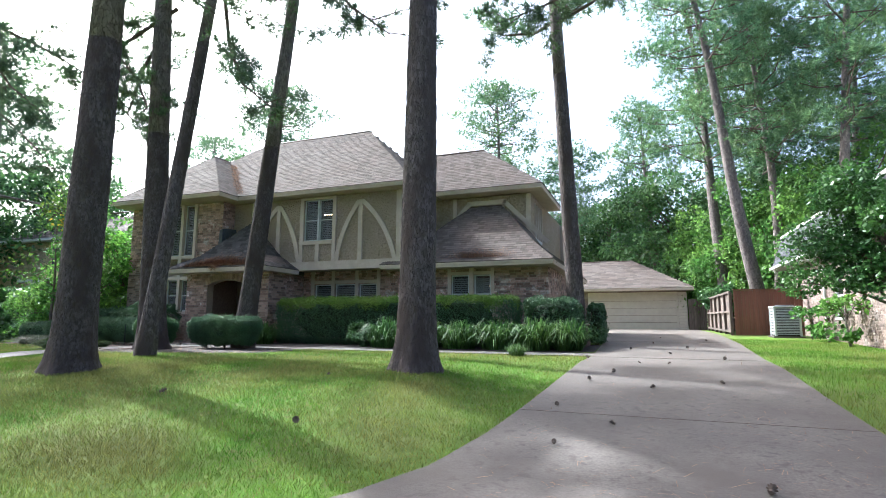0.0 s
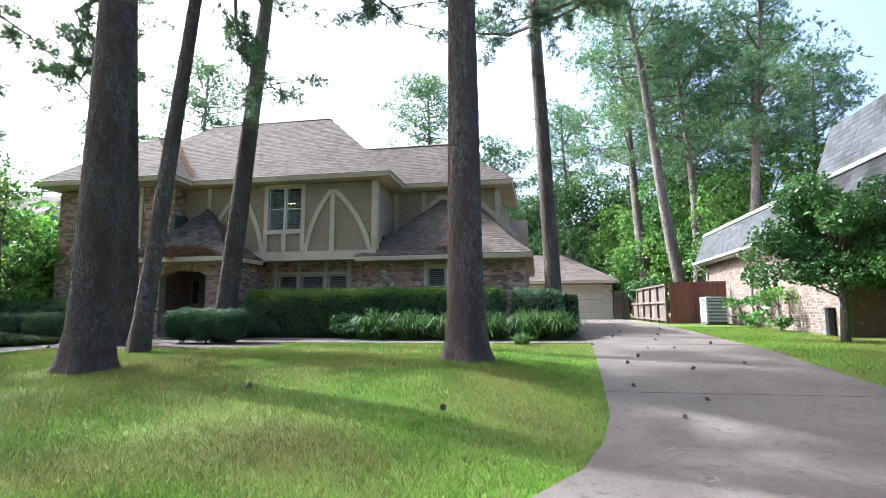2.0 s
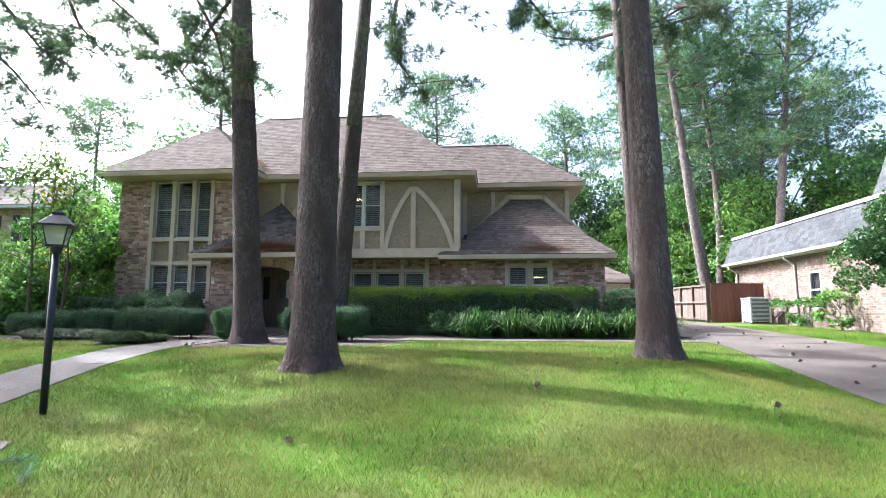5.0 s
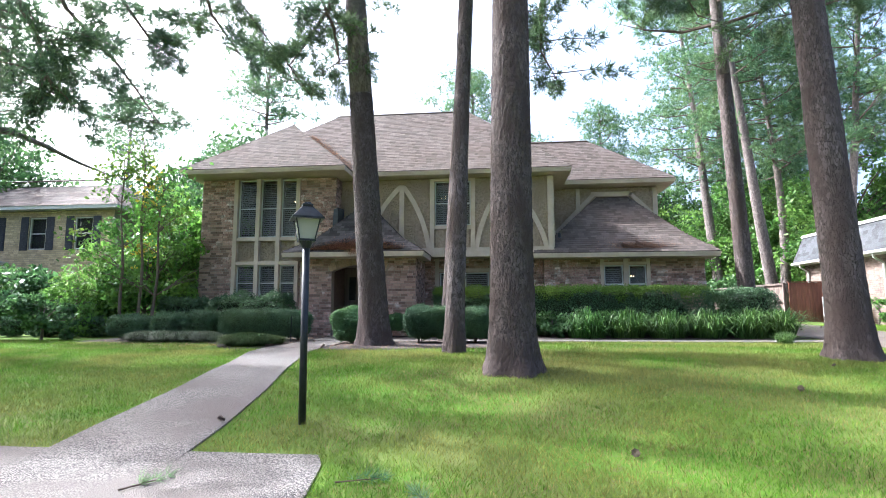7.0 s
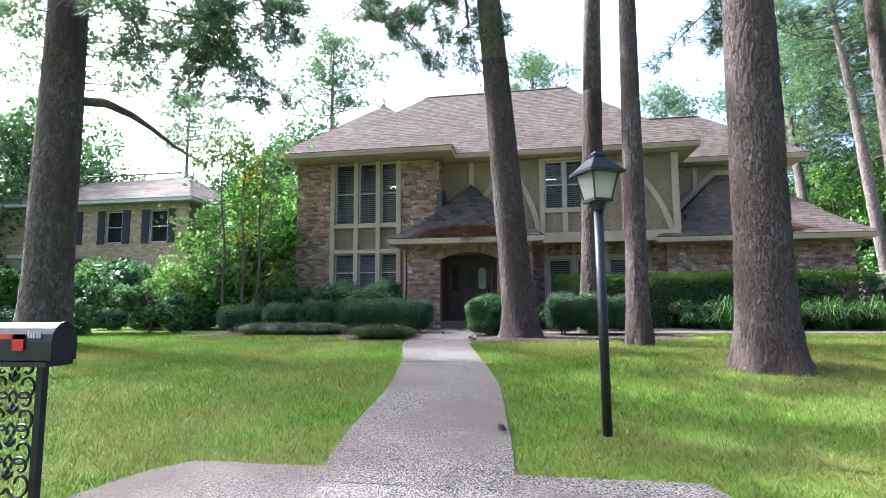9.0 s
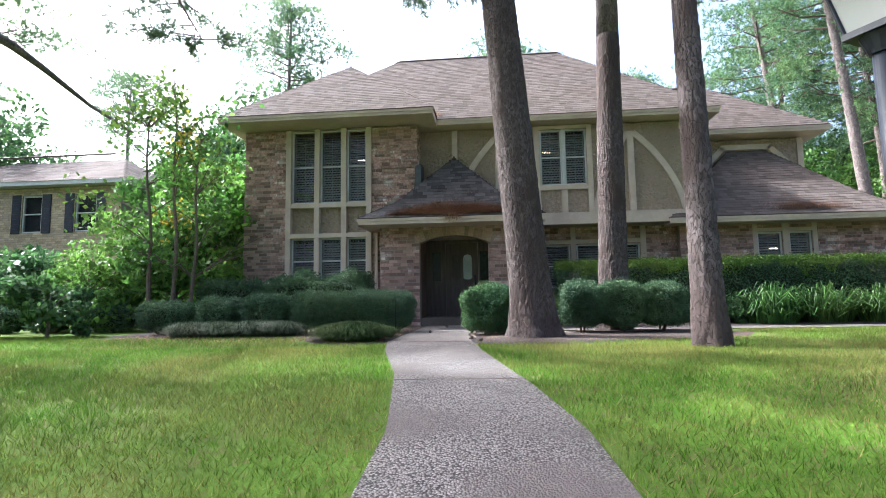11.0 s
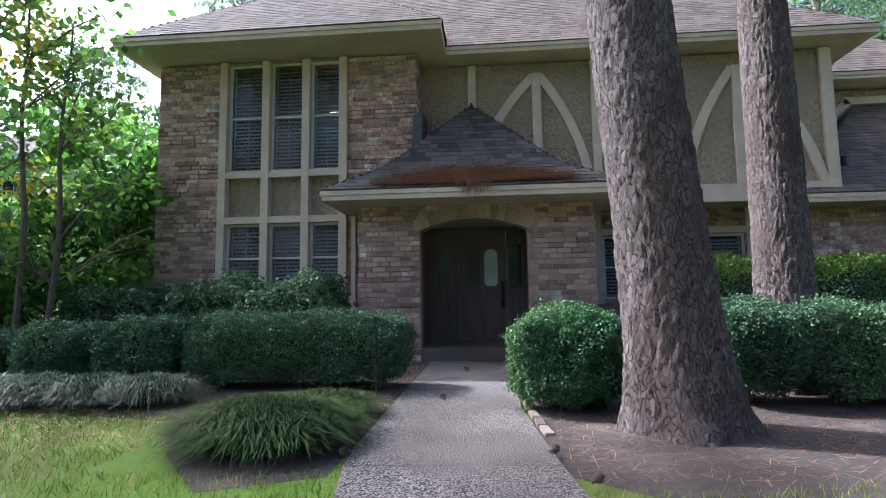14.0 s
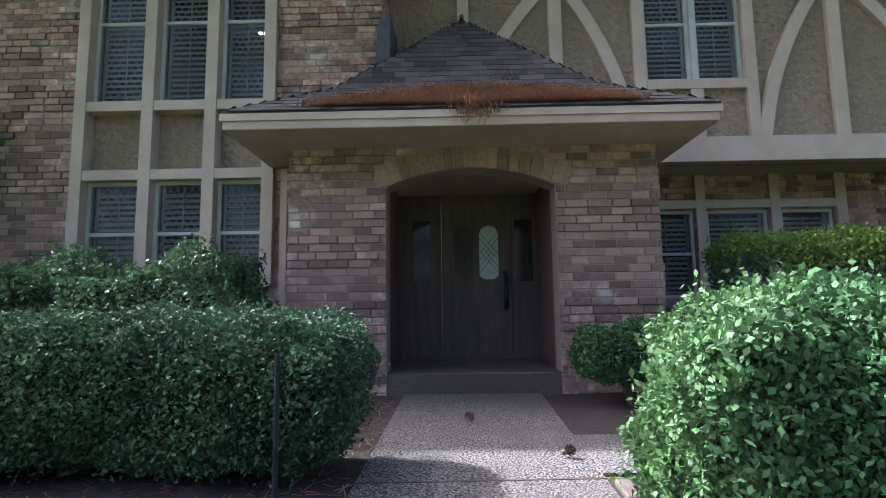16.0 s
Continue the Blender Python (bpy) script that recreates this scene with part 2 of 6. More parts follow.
# brighter copy of the broad leaf, with backlight put into the colour
LEAF_BACKLIT = leaf_mat("backlit_leaf", (0.075, 0.19, 0.03), (0.12, 0.26, 0.04), (0.17, 0.29, 0.05), 0.55)
LEAF_GLOSSY = leaf_mat("glossy_leaf", (0.032, 0.085, 0.024), (0.058, 0.13, 0.036), (0.08, 0.165, 0.04), 0.35, 0.4)
LEAF_YELLOW = leaf_mat("yellow_leaf", (0.42, 0.34, 0.03), (0.52, 0.42, 0.05), (0.30, 0.30, 0.04), 0.5)
LEAF_LIME = leaf_mat("lime_leaf", (0.07, 0.15, 0.022), (0.115, 0.215, 0.035), (0.16, 0.225, 0.035), 0.45)
HEDGE_LEAF = leaf_mat("hedge_leaf", (0.042, 0.085, 0.045), (0.072, 0.13, 0.068), (0.085, 0.145, 0.065), 0.2, 0.55, 0.22)
# lime for hedge tops: fresh growth, with the light on top painted in
HEDGE_LIT_TOP = leaf_mat("hedge_leaf_lit_top", (0.08, 0.16, 0.025), (0.13, 0.22, 0.04), (0.17, 0.25, 0.05), 0.3, 0.55, 0.22)
BLADE = leaf_mat("strap_leaf", (0.016, 0.05, 0.014), (0.032, 0.078, 0.022), (0.06, 0.085, 0.028), 0.15, 0.8, 0.1)
BLADE_LIT = leaf_mat("strap_leaf_light", (0.035, 0.09, 0.02), (0.06, 0.135, 0.03), (0.085, 0.15, 0.035), 0.3, 0.55)
BLADE_GREY = leaf_mat("strap_leaf_grey", (0.028, 0.055, 0.024), (0.06, 0.092, 0.046), (0.11, 0.135, 0.08), 0.2, 0.5)
HEDGE_FRESH = leaf_mat("hedge_leaf_fresh", (0.042, 0.105, 0.045), (0.075, 0.155, 0.065), (0.10, 0.18, 0.065), 0.25, 0.55, 0.22)
MORTAR_PALE = mat("mortar_pale", (0.19, 0.155, 0.132), (0.225, 0.19, 0.165), 30, 0.95, 0.3)
BRICK_TAN = mat("brick_tan", (0.36, 0.27, 0.17), (0.46, 0.36, 0.24), 10, 0.9, 0.4, vary=0.25, island=True, bscale=60)
# near-black green that stands in for the shade deep in a hedge
HEDGE_SHADE = mat("hedge_shade", (0.012, 0.02, 0.01), (0.025, 0.035, 0.016), 20, 0.95, 0.8)
NEEDLE_LITTER = leaf_mat("fallen_needles", (0.27, 0.145, 0.085), (0.38, 0.225, 0.135), (0.24, 0.13, 0.08), 0.25, 0.9)
FENCE_GREY = mat("fence_grey", (0.085, 0.062, 0.052), (0.15, 0.118, 0.102), 14, 0.9, 0.35, stretch=(1, 1, 0.12), vary=0.25)
FENCE_RED = mat("fence_red", (0.12, 0.045, 0.03), (0.17, 0.065, 0.04), 10, 0.7, 0.2, stretch=(1, 1, 0.12), vary=0.12)
SLATE = mat("mansard_slate", (0.04, 0.042, 0.048), (0.068, 0.071, 0.079), 20, 0.8, 0.3, vary=0.3, island=True, spec=0.2)
WHITE = mat("white_paint", (0.42, 0.415, 0.40), (0.50, 0.49, 0.475), 4, 0.5, 0.05)
GARAGE_PAINT = mat("garage_paint", (0.48, 0.42, 0.34), (0.54, 0.48, 0.39), 4, 0.6, 0.08)
AC_GREY = mat("ac_metal", (0.42, 0.43, 0.43), (0.48, 0.49, 0.49), 6, 0.45, 0.05, metal=0.2)
SHUTTER_NAVY = mat("shutter_dark", (0.018, 0.018, 0.03), (0.03, 0.03, 0.045), 6, 0.5, 0.05)
LAMP_GLASS = glass_mat("lamp_glass", (0.42, 0.43, 0.40), 0.25, 0.5)
RED = mat("red_flag", (0.45, 0.012, 0.015), (0.52, 0.02, 0.02), 8, 0.45, 0.0)
STONE = mat("edging_stone", (0.115, 0.082, 0.069), (0.18, 0.135, 0.115), 12, 0.9, 0.5, spots=(0.22, 0.18, 0.16), vary=0.4)
WARM = glow_mat("warm_bulb", (1.0, 0.62, 0.28), 6.0)


# ---- mesh helpers ----
class Geo:
    """Collects vertices and faces for one mesh."""

    def __init__(self):
        self.v, self.f = [], []

    def face(self, pts):
        n = len(self.v)
        self.v += [tuple(p) for p in pts]
        self.f.append(tuple(range(n, n + len(pts))))
        return self

    def hexa(self, p):
        n = len(self.v)
        self.v += [tuple(q) for q in p]
        self.f += [tuple(n + i for i in q) for q in ((0, 3, 2, 1), (4, 5, 6, 7), (0, 1, 5, 4), (1, 2, 6, 5), (2, 3, 7, 6), (3, 0, 4, 7))]
        return self

    def box(self, x0, y0, z0, x1, y1, z1):
        return self.hexa([(x0, y0, z0), (x1, y0, z0), (x1, y1, z0), (x0, y1, z0), (x0, y0, z1), (x1, y0, z1), (x1, y1, z1), (x0, y1, z1)])

    def prism(self, poly, a, b, axis="y"):
        """A flat outline given in the two other axes, drawn out from a to b along axis."""
        put = {"y": lambda p, s: (p[0], s, p[1]), "x": lambda p, s: (s, p[0], p[1]), "z": lambda p, s: (p[0], p[1], s)}[axis]
        n, k = len(self.v), len(poly)
        self.v += [put(p, a) for p in poly] + [put(p, b) for p in poly]
        self.f += [tuple(range(n + k - 1, n - 1, -1)), tuple(range(n + k, n + 2 * k))]
        self.f += [(n + i, n + (i + 1) % k, n + k + (i + 1) % k, n + k + i) for i in range(k)]
        return self

    def tube(self, pts, radii, n=8, cap=True):
        pts = [Vector(p) for p in pts]
        base = len(self.v)
        side = None
        for i, p in enumerate(pts):
            d = (pts[min(i + 1, len(pts) - 1)] - pts[max(i - 1, 0)]).normalized()
            if side is None:
                side = d.orthogonal().normalized()
            side = (side - d * side.dot(d)).normalized()
            up = d.cross(side)
            for k in range(n):
                a = 2 * math.pi * k / n
                self.v.append(tuple(p + float(radii[i]) * (math.cos(a) * side + math.sin(a) * up)))
        for i in range(len(pts) - 1):
            for k in range(n):
                a, b = base + i * n + k, base + i * n + (k + 1) % n
                self.f.append((a, b, b + n, a + n))
        if cap:
            self.f.append(tuple(base + k for k in reversed(range(n))))
            self.f.append(tuple(base + (len(pts) - 1) * n + k for k in range(n)))
        return self

    def mesh(self, name, material, smooth=False):
        me = bpy.data.meshes.new(name)
        me.from_pydata(self.v, [], self.f)
        me.materials.append(material)
        if smooth:
            me.shade_smooth()
        return me


def part(name, geo, material, parent=None, label="", smooth=False, bevel=0.0):
    """Links a mesh as one object under a thing or a part, or at top level."""
    ob = new(name, geo.mesh(name, material, smooth))
    if parent:
        ob.parent = parent
    if bevel:
        b = ob.modifiers.new("bevel", "BEVEL")
        b.width, b.segments, b.limit_method = bevel, 2, "ANGLE"
    return tagged(ob, label)


def thing(name, label, category, group="", at=(0, 0, 0)):
    ob = new(name)
    ob.location = at
    ob.empty_display_size = 0.2
    return tagged(ob, label, category, group)


def tri_mesh(name, tris, material):
    """A mesh of loose triangles (n, 3, 3), or of loose four-cornered leaves (n, 4, 3)."""
    tris = np.asarray(tris, dtype=np.float32)
    n, k = tris.shape[:2]
    me = bpy.data.meshes.new(name)
    me.vertices.add(n * k)
    me.vertices.foreach_set("co", tris.ravel())
    me.loops.add(n * k)
    me.loops.foreach_set("vertex_index", np.arange(n * k, dtype=np.int32))
    me.polygons.add(n)
    me.polygons.foreach_set("loop_start", np.arange(0, n * k, k, dtype=np.int32))
    me.update(calc_edges=True)
    me.materials.append(material)
    return me


def loose(name, tris, material, parent=None, label=""):
    ob = new(name, tri_mesh(name, tris, material))
    if parent:
        ob.parent = parent
    return tagged(ob, label)


def unit(v):
    return v / np.maximum(np.linalg.norm(v, axis=-1, keepdims=True), 1e-6)


def leaves(centres, size, rng, lift=0.3, long=1.8):
    """A pointed four-cornered leaf at each centre, turned at random."""
    n = len(centres)
    d = unit(rng.normal(size=(n, 3)) + np.array([0, 0, lift]))
    s = unit(np.cross(d, rng.normal(size=(n, 3))))
    sz = size * rng.uniform(0.6, 1.3, (n, 1))
    a, b = d * sz * long * 0.5, s * sz * 0.5
    droop = np.array([0, 0, -0.15]) * sz
    return np.stack([centres - a, centres + b, centres + a + droop, centres - b], 1)


def tufts(centres, outward, rng, needles=14, length=0.3, width=0.035):
    """A burst of needles at each centre."""
    n = len(centres)
    d = unit(rng.normal(size=(n, needles, 3)) * 0.75 + outward[:, None, :] + np.array([0, 0, 0.2]))
    s = unit(np.cross(d, rng.normal(size=(n, needles, 3)))) * width * 0.5
    tip = centres[:, None, :] + d * (length * rng.uniform(0.6, 1.2, (n, needles, 1)))
    c = np.repeat(centres[:, None, :], needles, 1) + d * 0.03
    return np.stack([c - s, c + s, tip], 2).reshape(-1, 3, 3)


# ---- ground ----
def lerp_table(y, ys, zs):
    return np.interp(y, ys, zs)


def ground_z(x, y):
    """The lie of the land: the lawn rises from the kerb to the house, the drive more slowly."""
    w = np.clip((np.asarray(x, float) + 4) / 2.5, 0, 1)
    w = w * w * (3 - 2 * w)
    lawn = lerp_table(y, [-60, 3, 4.1, 5.6, 6.75, 9.2, 12.5, 16, 25, 40, 200], [-0.05, -0.03, 0.08, 0.28, 0.38, 0.48, 0.48, 0.5, 0.7, 0.8, 0.8])
    drive = lerp_table(y, [-60, 4.7, 5.6, 7.4, 9.5, 11.7, 25, 40, 200], [-0.1, -0.06, 0.03, 0.14, 0.3, 0.45, 0.78, 0.9, 0.9])
    return (1 - w) * lawn + w * drive


def gz(x, y):
    return float(ground_z(x, y))


def sheet(name, xs, ys, material, lift=0.0, skirt=0.0):
    """A sheet on the lie of the land, over a grid of xs and ys."""
    g = Geo()
    for y in ys:
        for x in xs:
            g.v.append((x, y, gz(x, y) + lift))
    w = len(xs)
    for j in range(len(ys) - 1):
        for i in range(w - 1):
            a = j * w + i
            g.f.append((a, a + 1, a + w + 1, a + w))
    return g


def strip(centre, material, name, lift, label, thick=0.12, cell=0.25):
    """A paved strip from rows (y, x_left, x_right), with real edges, on the lie of the land."""
    ys = np.linspace(centre[0][0], centre[-1][0], int((centre[-1][0] - centre[0][0]) / cell) + 2)
    tab = np.array(centre)
    xl, xr = np.interp(ys, tab[:, 0], tab[:, 1]), np.interp(ys, tab[:, 0], tab[:, 2])
    g, n = Geo(), 7
    for y, a, b in zip(ys, xl, xr):
        row = [(a + (b - a) * k / (n - 1)) for k in range(n)]
        g.v += [(a, y, gz(a, y) + lift - thick)] + [(x, y, gz(x, y) + lift) for x in row] + [(b, y, gz(b, y) + lift - thick)]
    w = n + 2
    for j in range(len(ys) - 1):
        for i in range(w - 1):
            k = j * w + i
            g.f.append((k, k + 1, k + w + 1, k + w))
    ob = part(name, g, material)
    return tagged(ob, label, "paving", kind="structure")


fine = list(np.arange(-30, 9.01, 0.5))
ground = part("ground", sheet("ground", [-400, -150, -80, -50] + fine + [14, 22, 40, 90, 400], [-300, -60, -20, -10] + list(np.arange(-5, 20.01, 0.4)) + [25, 32, 40, 60, 100, 200, 500], LAWN), LAWN, smooth=True)
tagged(ground, "green lawn ground rising gently to the house", "ground", kind="structure")
DRIVE = [(-4.0, -5.4, 4.2), (2.0, -3.1, 2.9), (3.7, -2.15, 2.55), (4.8, -1.85, 2.45), (5.8, -1.66, 2.42), (9.0, -1.45, 2.4), (13.5, -1.2, 2.45), (19.0, -1.35, 2.75), (26.5, -1.9, 2.9), (31.0, -3.6, 2.9), (36.0, -4.2, 2.8)]
WALK = [(2.95, -14.6, -13.16), (4.0, -14.72, -13.25), (5.5, -14.72, -13.42), (7.3, -15.0, -13.82), (9.0, -15.45, -14.18), (10.5, -15.72, -14.36), (12.2, -15.75, -14.5), (15.92, -15.75, -14.35)]
strip(DRIVE, CONCRETE, "driveway", 0.02, "long stained grey concrete driveway with a tooled joint")
strip(WALK, AGGREGATE, "front_walk", 0.02, "curved exposed-aggregate front walk leading to the porch")
strip([(-1.2, -17.2, -11.5), (2.2, -16.1, -11.65), (3.0, -15.95, -11.8), (3.22, -15.7, -11.9)], AGGREGATE, "kerb_walk", 0.016, "wide exposed-aggregate apron where the front walk meets the street")
side = Geo()
for x in np.arange(-14.45, -1.3, 0.5):
    side.hexa([(x, 13.3 + 0.0, gz(x, 13.3) - 0.1), (x + 0.49, 13.3, gz(x, 13.3) - 0.1), (x + 0.49, 14.15, gz(x, 14.1) - 0.1), (x, 14.15, gz(x, 14.1) - 0.1),
               (x, 13.3, gz(x, 13.3) + 0.02), (x + 0.49, 13.3, gz(x, 13.3) + 0.02), (x + 0.49, 14.15, gz(x, 14.1) + 0.02), (x, 14.15, gz(x, 14.1) + 0.02)])
tagged(part("side_walk", side, AGGREGATE), "narrow aggregate walk along the flower bed", "paving", kind="structure")
joints = Geo()
for y in (7.15, 13.1, 19.5):
    xs = np.linspace(np.interp(y, [r[0] for r in DRIVE], [r[1] for r in DRIVE]) + 0.02, np.interp(y, [r[0] for r in DRIVE], [r[2] for r in DRIVE]) - 0.02, 12)
    for a, b in zip(xs[:-1], xs[1:]):
        joints.hexa([(a, y, gz(a, y)), (b, y, gz(b, y)), (b, y + 0.018, gz(b, y)), (a, y + 0.018, gz(a, y)),
                     (a, y, gz(a, y) + 0.024), (b, y, gz(b, y) + 0.024), (b, y + 0.018, gz(b, y) + 0.024), (a, y + 0.018, gz(a, y) + 0.024)])
part("joint", joints, DRIP, bpy.data.objects["driveway"])
for y, xa, xb in ((6.9, -14.93, -13.73), (10.35, -15.7, -14.34), (13.15, -15.75, -14.46)):
    part("joint", Geo().hexa([(xa, y, gz(xa, y) - 0.02), (xb, y + 0.05, gz(xb, y) - 0.02), (xb, y + 0.066, gz(xb, y) - 0.02), (xa, y + 0.016, gz(xa, y) - 0.02),
                              (xa, y, gz(xa, y) + 0.0235), (xb, y + 0.05, gz(xb, y + 0.05) + 0.0235), (xb, y + 0.066, gz(xb, y + 0.066) + 0.0235), (xa, y + 0.016, gz(xa, y + 0.016) + 0.0235)]), DRIP, bpy.data.objects["front_walk"])
street = part("road", sheet("road", [-300, -60, -30, -10, 10, 40, 300], [-14, -11, -8, -5.2], CONCRETE, 0.02), CONCRETE)
tagged(street, "pale concrete residential street", "road", kind="structure")


def bed(name, outline, lift, label):
    """A flat planting bed of bare soil."""
    cx, cy = np.mean([p[0] for p in outline]), np.mean([p[1] for p in outline])
    g = Geo()
    k = len(outline)
    rings = 4
    for r in range(1, rings + 1):
        for x, y in outline:
            px, py = cx + (x - cx) * r / rings, cy + (y - cy) * r / rings
            g.v.append((px, py, gz(px, py) + lift * (1 if r < rings else -0.5) + 0.012))
    g.v.append((cx, cy, gz(cx, cy) + lift + 0.012))
    for r in range(rings - 1):
        for i in range(k):
            a, b = r * k + i, r * k + (i + 1) % k
            g.f.append((a, a + k, b + k, b))
    for i in range(k):
        g.f.append((len(g.v) - 1, i, (i + 1) % k))
    return tagged(part(name, g, SOIL, smooth=True), label, "bed", kind="structure")


bed("bed_north", [(-22.5, 12.6), (-17.6, 11.6), (-17.0, 10.6), (-16.4, 9.9), (-15.75, 10.2), (-15.76, 15.9), (-17, 16.6), (-22.5, 16.6)], 0.02, "bare brown planting bed beside the front walk")
bed("bed_pine", [(-14.38, 10.3), (-13.8, 9.85), (-12.8, 9.95), (-11.4, 10.6), (-9.8, 11.3), (-9.2, 12.4), (-9.8, 13.27), (-14.45, 13.27), (-14.45, 12.0)], 0.018, "bare soil with pine litter round a pine")
bed("bed_south", [(-14.4, 15.9), (-14.4, 14.2), (-9, 14.5), (-2.0, 14.3), (-1.3, 14.8), (-1.3, 17.7), (-3, 17.75), (-9, 18), (-12.9, 17.9), (-12.9, 15.95)], 0.02, "planting bed below the front windows")


# ---- the house ----
house = thing("house", "two-storey brick and stucco house with half-timbering and hipped shingle roofs", "house")
BASE = 0.42


def wall(name, geo, material, label=""):
    return part(name, geo, material, house, label)


def rect_with_holes(g, x0, x1, z0, z1, y0, y1, holes, plane="y"):
    """A wall from boxes round rectangular openings (a0, a1, b0, b1)."""
    xs = sorted({x0, x1, *[h[0] for h in holes], *[h[1] for h in holes]})
    for a, b in zip(xs[:-1], xs[1:]):
        cuts = sorted((h[2], h[3]) for h in holes if h[0] <= a + 1e-6 and h[1] >= b - 1e-6)
        lo = z0
        for c0, c1 in cuts + [(z1, z1)]:
            if c0 - lo > 1e-4:
                if plane == "y":
                    g.box(a, y0, lo, b, y1, c0)
                else:
                    g.box(y0, a, lo, y1, b, c0)
            lo = max(lo, c1)
    return g


brick_meshes = {}


def brick_mesh(l, h, d, material):
    """A worn brick, shared between alike pieces; its front looks to -y."""
    key = (round(l, 3), round(h, 3), round(d, 3), material.name)
    if key not in brick_meshes:
        c = 0.005
        g = Geo()
        g.v = [(-l / 2, 0, -h / 2), (l / 2, 0, -h / 2), (l / 2, 0, h / 2), (-l / 2, 0, h / 2),
               (-l / 2, -d + c, -h / 2), (l / 2, -d + c, -h / 2), (l / 2, -d + c, h / 2), (-l / 2, -d + c, h / 2),
               (-l / 2 + c, -d, -h / 2 + c), (l / 2 - c, -d, -h / 2 + c), (l / 2 - c, -d, h / 2 - c), (-l / 2 + c, -d, h / 2 - c)]
        g.f = [(8, 9, 10, 11), (4, 5, 9, 8), (5, 6, 10, 9), (6, 7, 11, 10), (7, 4, 8, 11), (0, 1, 5, 4), (1, 2, 6, 5), (2, 3, 7, 6), (3, 0, 4, 7)]
        brick_meshes[key] = g.mesh("brick", material)
    return brick_meshes[key]


def lay_bricks(parent, x0, x1, z0, z1, y, holes, rng, turn=0, single=300, near=None, material=None, joined=None, arch=None, L=0.235, H=0.076, slabs=True):
    """Running-bond bricks on a wall face. turn 0: face to -y at y; 90: face to +x; -90: face to -x (x0, x1 then run along y)."""
    material, joined = material or BRICK, joined or BRICK_J
    count, rest = 0, Geo()
    rows = int((z1 - z0) / (H + 0.011))
    for r in range(rows):
        z = z0 + (r + 0.5) * (H + 0.011)
        x = x0 - (0.5 * L if r % 2 else 0.0)
        while x < x1 - 0.02:
            l = L * rng.choice([1.0, 1.0, 1.0, 0.82, 1.12])
            spans = [(max(x, x0), min(x + l, x1))]
            for h in holes:
                if h[2] - 0.02 < z < h[3] + 0.02:
                    spans = [s for a, b in spans for s in ((a, min(b, h[0])), (max(a, h[1]), b)) if s[1] - s[0] > 0.001]
            if arch:
                ax, half, spring, rise, band = arch
                kept = []
                for a, b in spans:
                    for s in ((a, min(b, ax - half)), (max(a, ax + half), b)) if z < spring else ((a, b),):
                        mid = (s[0] + s[1]) / 2
                        top = spring + rise * max(0.0, 1 - ((mid - ax) / half) ** 2) + band
                        if s[1] - s[0] > 0.001 and not (abs(mid - ax) < half + 0.12 and spring <= z < top + 0.03):
                            kept.append(s)
                spans = kept
            for a, b in spans:
                if b - a < 0.04:
                    continue
                step = 0.03
                lq = max(step, round((b - a - 0.011) / step) * step) if b - a < L * 0.8 else b - a - 0.011
                slab = slabs and math.sin(math.floor(x * 1.1 + r // 7 * 0.37) * 12.99 + (r // 4) * 4.1) > 0.45
                d = round(0.007 + (0.020 if slab else 0.0) + rng.choice([0.0, 0.001, 0.003, 0.006]), 3)
                c = (a + b) / 2
                if turn == 0:
                    m = Matrix.Translation((c, y, z))
                elif turn == 90:
                    m = Matrix.Translation((y, c, z)) @ Matrix.Rotation(radians(90), 4, "Z")
                else:
                    m = Matrix.Translation((y, c, z)) @ Matrix.Rotation(radians(-90), 4, "Z")
                me = brick_mesh(round(lq, 2), H, d, material)
                if count < single and (near is None or near(c, z)):
                    ob = new("brick", me)
                    ob.parent = parent
                    ob.matrix_local = m
                    count += 1
                else:
                    n = len(rest.v)
                    rest.v += [tuple(m @ v.co) for v in me.vertices]
                    rest.f += [tuple(n + i for i in p.vertices) for p in me.polygons]
            x += l
    if rest.v:
        tagged(part("brickwork", rest, joined, parent), kind="stuff")


WX = [(-19.92, -19.77), (-19.07, -18.92), (-18.28, -18.13), (-17.55, -17.40)]
walls = {}
# left block, with its tall timbered window bay
g = Geo()
rect_with_holes(g, -21.19, -16.08, BASE, 6.2, 16.7, 16.95, [(-19.92, -17.40, 1.68, 6.18)])
walls["left"] = wall("front_wall", g, MORTAR, "mixed red and buff brick front wall")
walls["left_side"] = wall("side_wall", Geo().box(-21.19, 16.95, BASE, -20.95, 27.0, 6.2), MORTAR)
walls["left_return"] = wall("return_wall", Geo().box(-16.33, 16.95, BASE, -16.08, 18.3, 6.2), MORTAR)
wall("back_wall", Geo().box(-21.19, 27.0, BASE, -3.0, 27.25, 6.2), MORTAR)
# middle block, stuccoed upper floor that juts out
g = Geo()
rect_with_holes(g, -16.08, -8.28, 3.3, 6.2, 17.37, 17.6, [(-12.55, -11.22, 4.44, 6.1)])
wall("upper_wall", g, STUCCO, "rough tan stucco upper wall")
wall("upper_side_wall", Geo().box(-8.51, 17.6, 3.3, -8.28, 20.0, 6.2), STUCCO)
wall("jetty_underside", Geo().box(-13.0, 17.6, 3.3, -8.51, 18.3, 3.36), SOFFIT)
g = Geo()
LOWWIN = [(-12.45, -11.68, 1.5, 2.78), (-11.5, -10.6, 1.5, 2.78), (-10.42, -9.65, 1.5, 2.78)]
rect_with_holes(g, -13.0, -8.5, BASE, 3.32, 18.12, 18.35, LOWWIN)
walls["low_mid"] = wall("lower_wall", g, MORTAR)
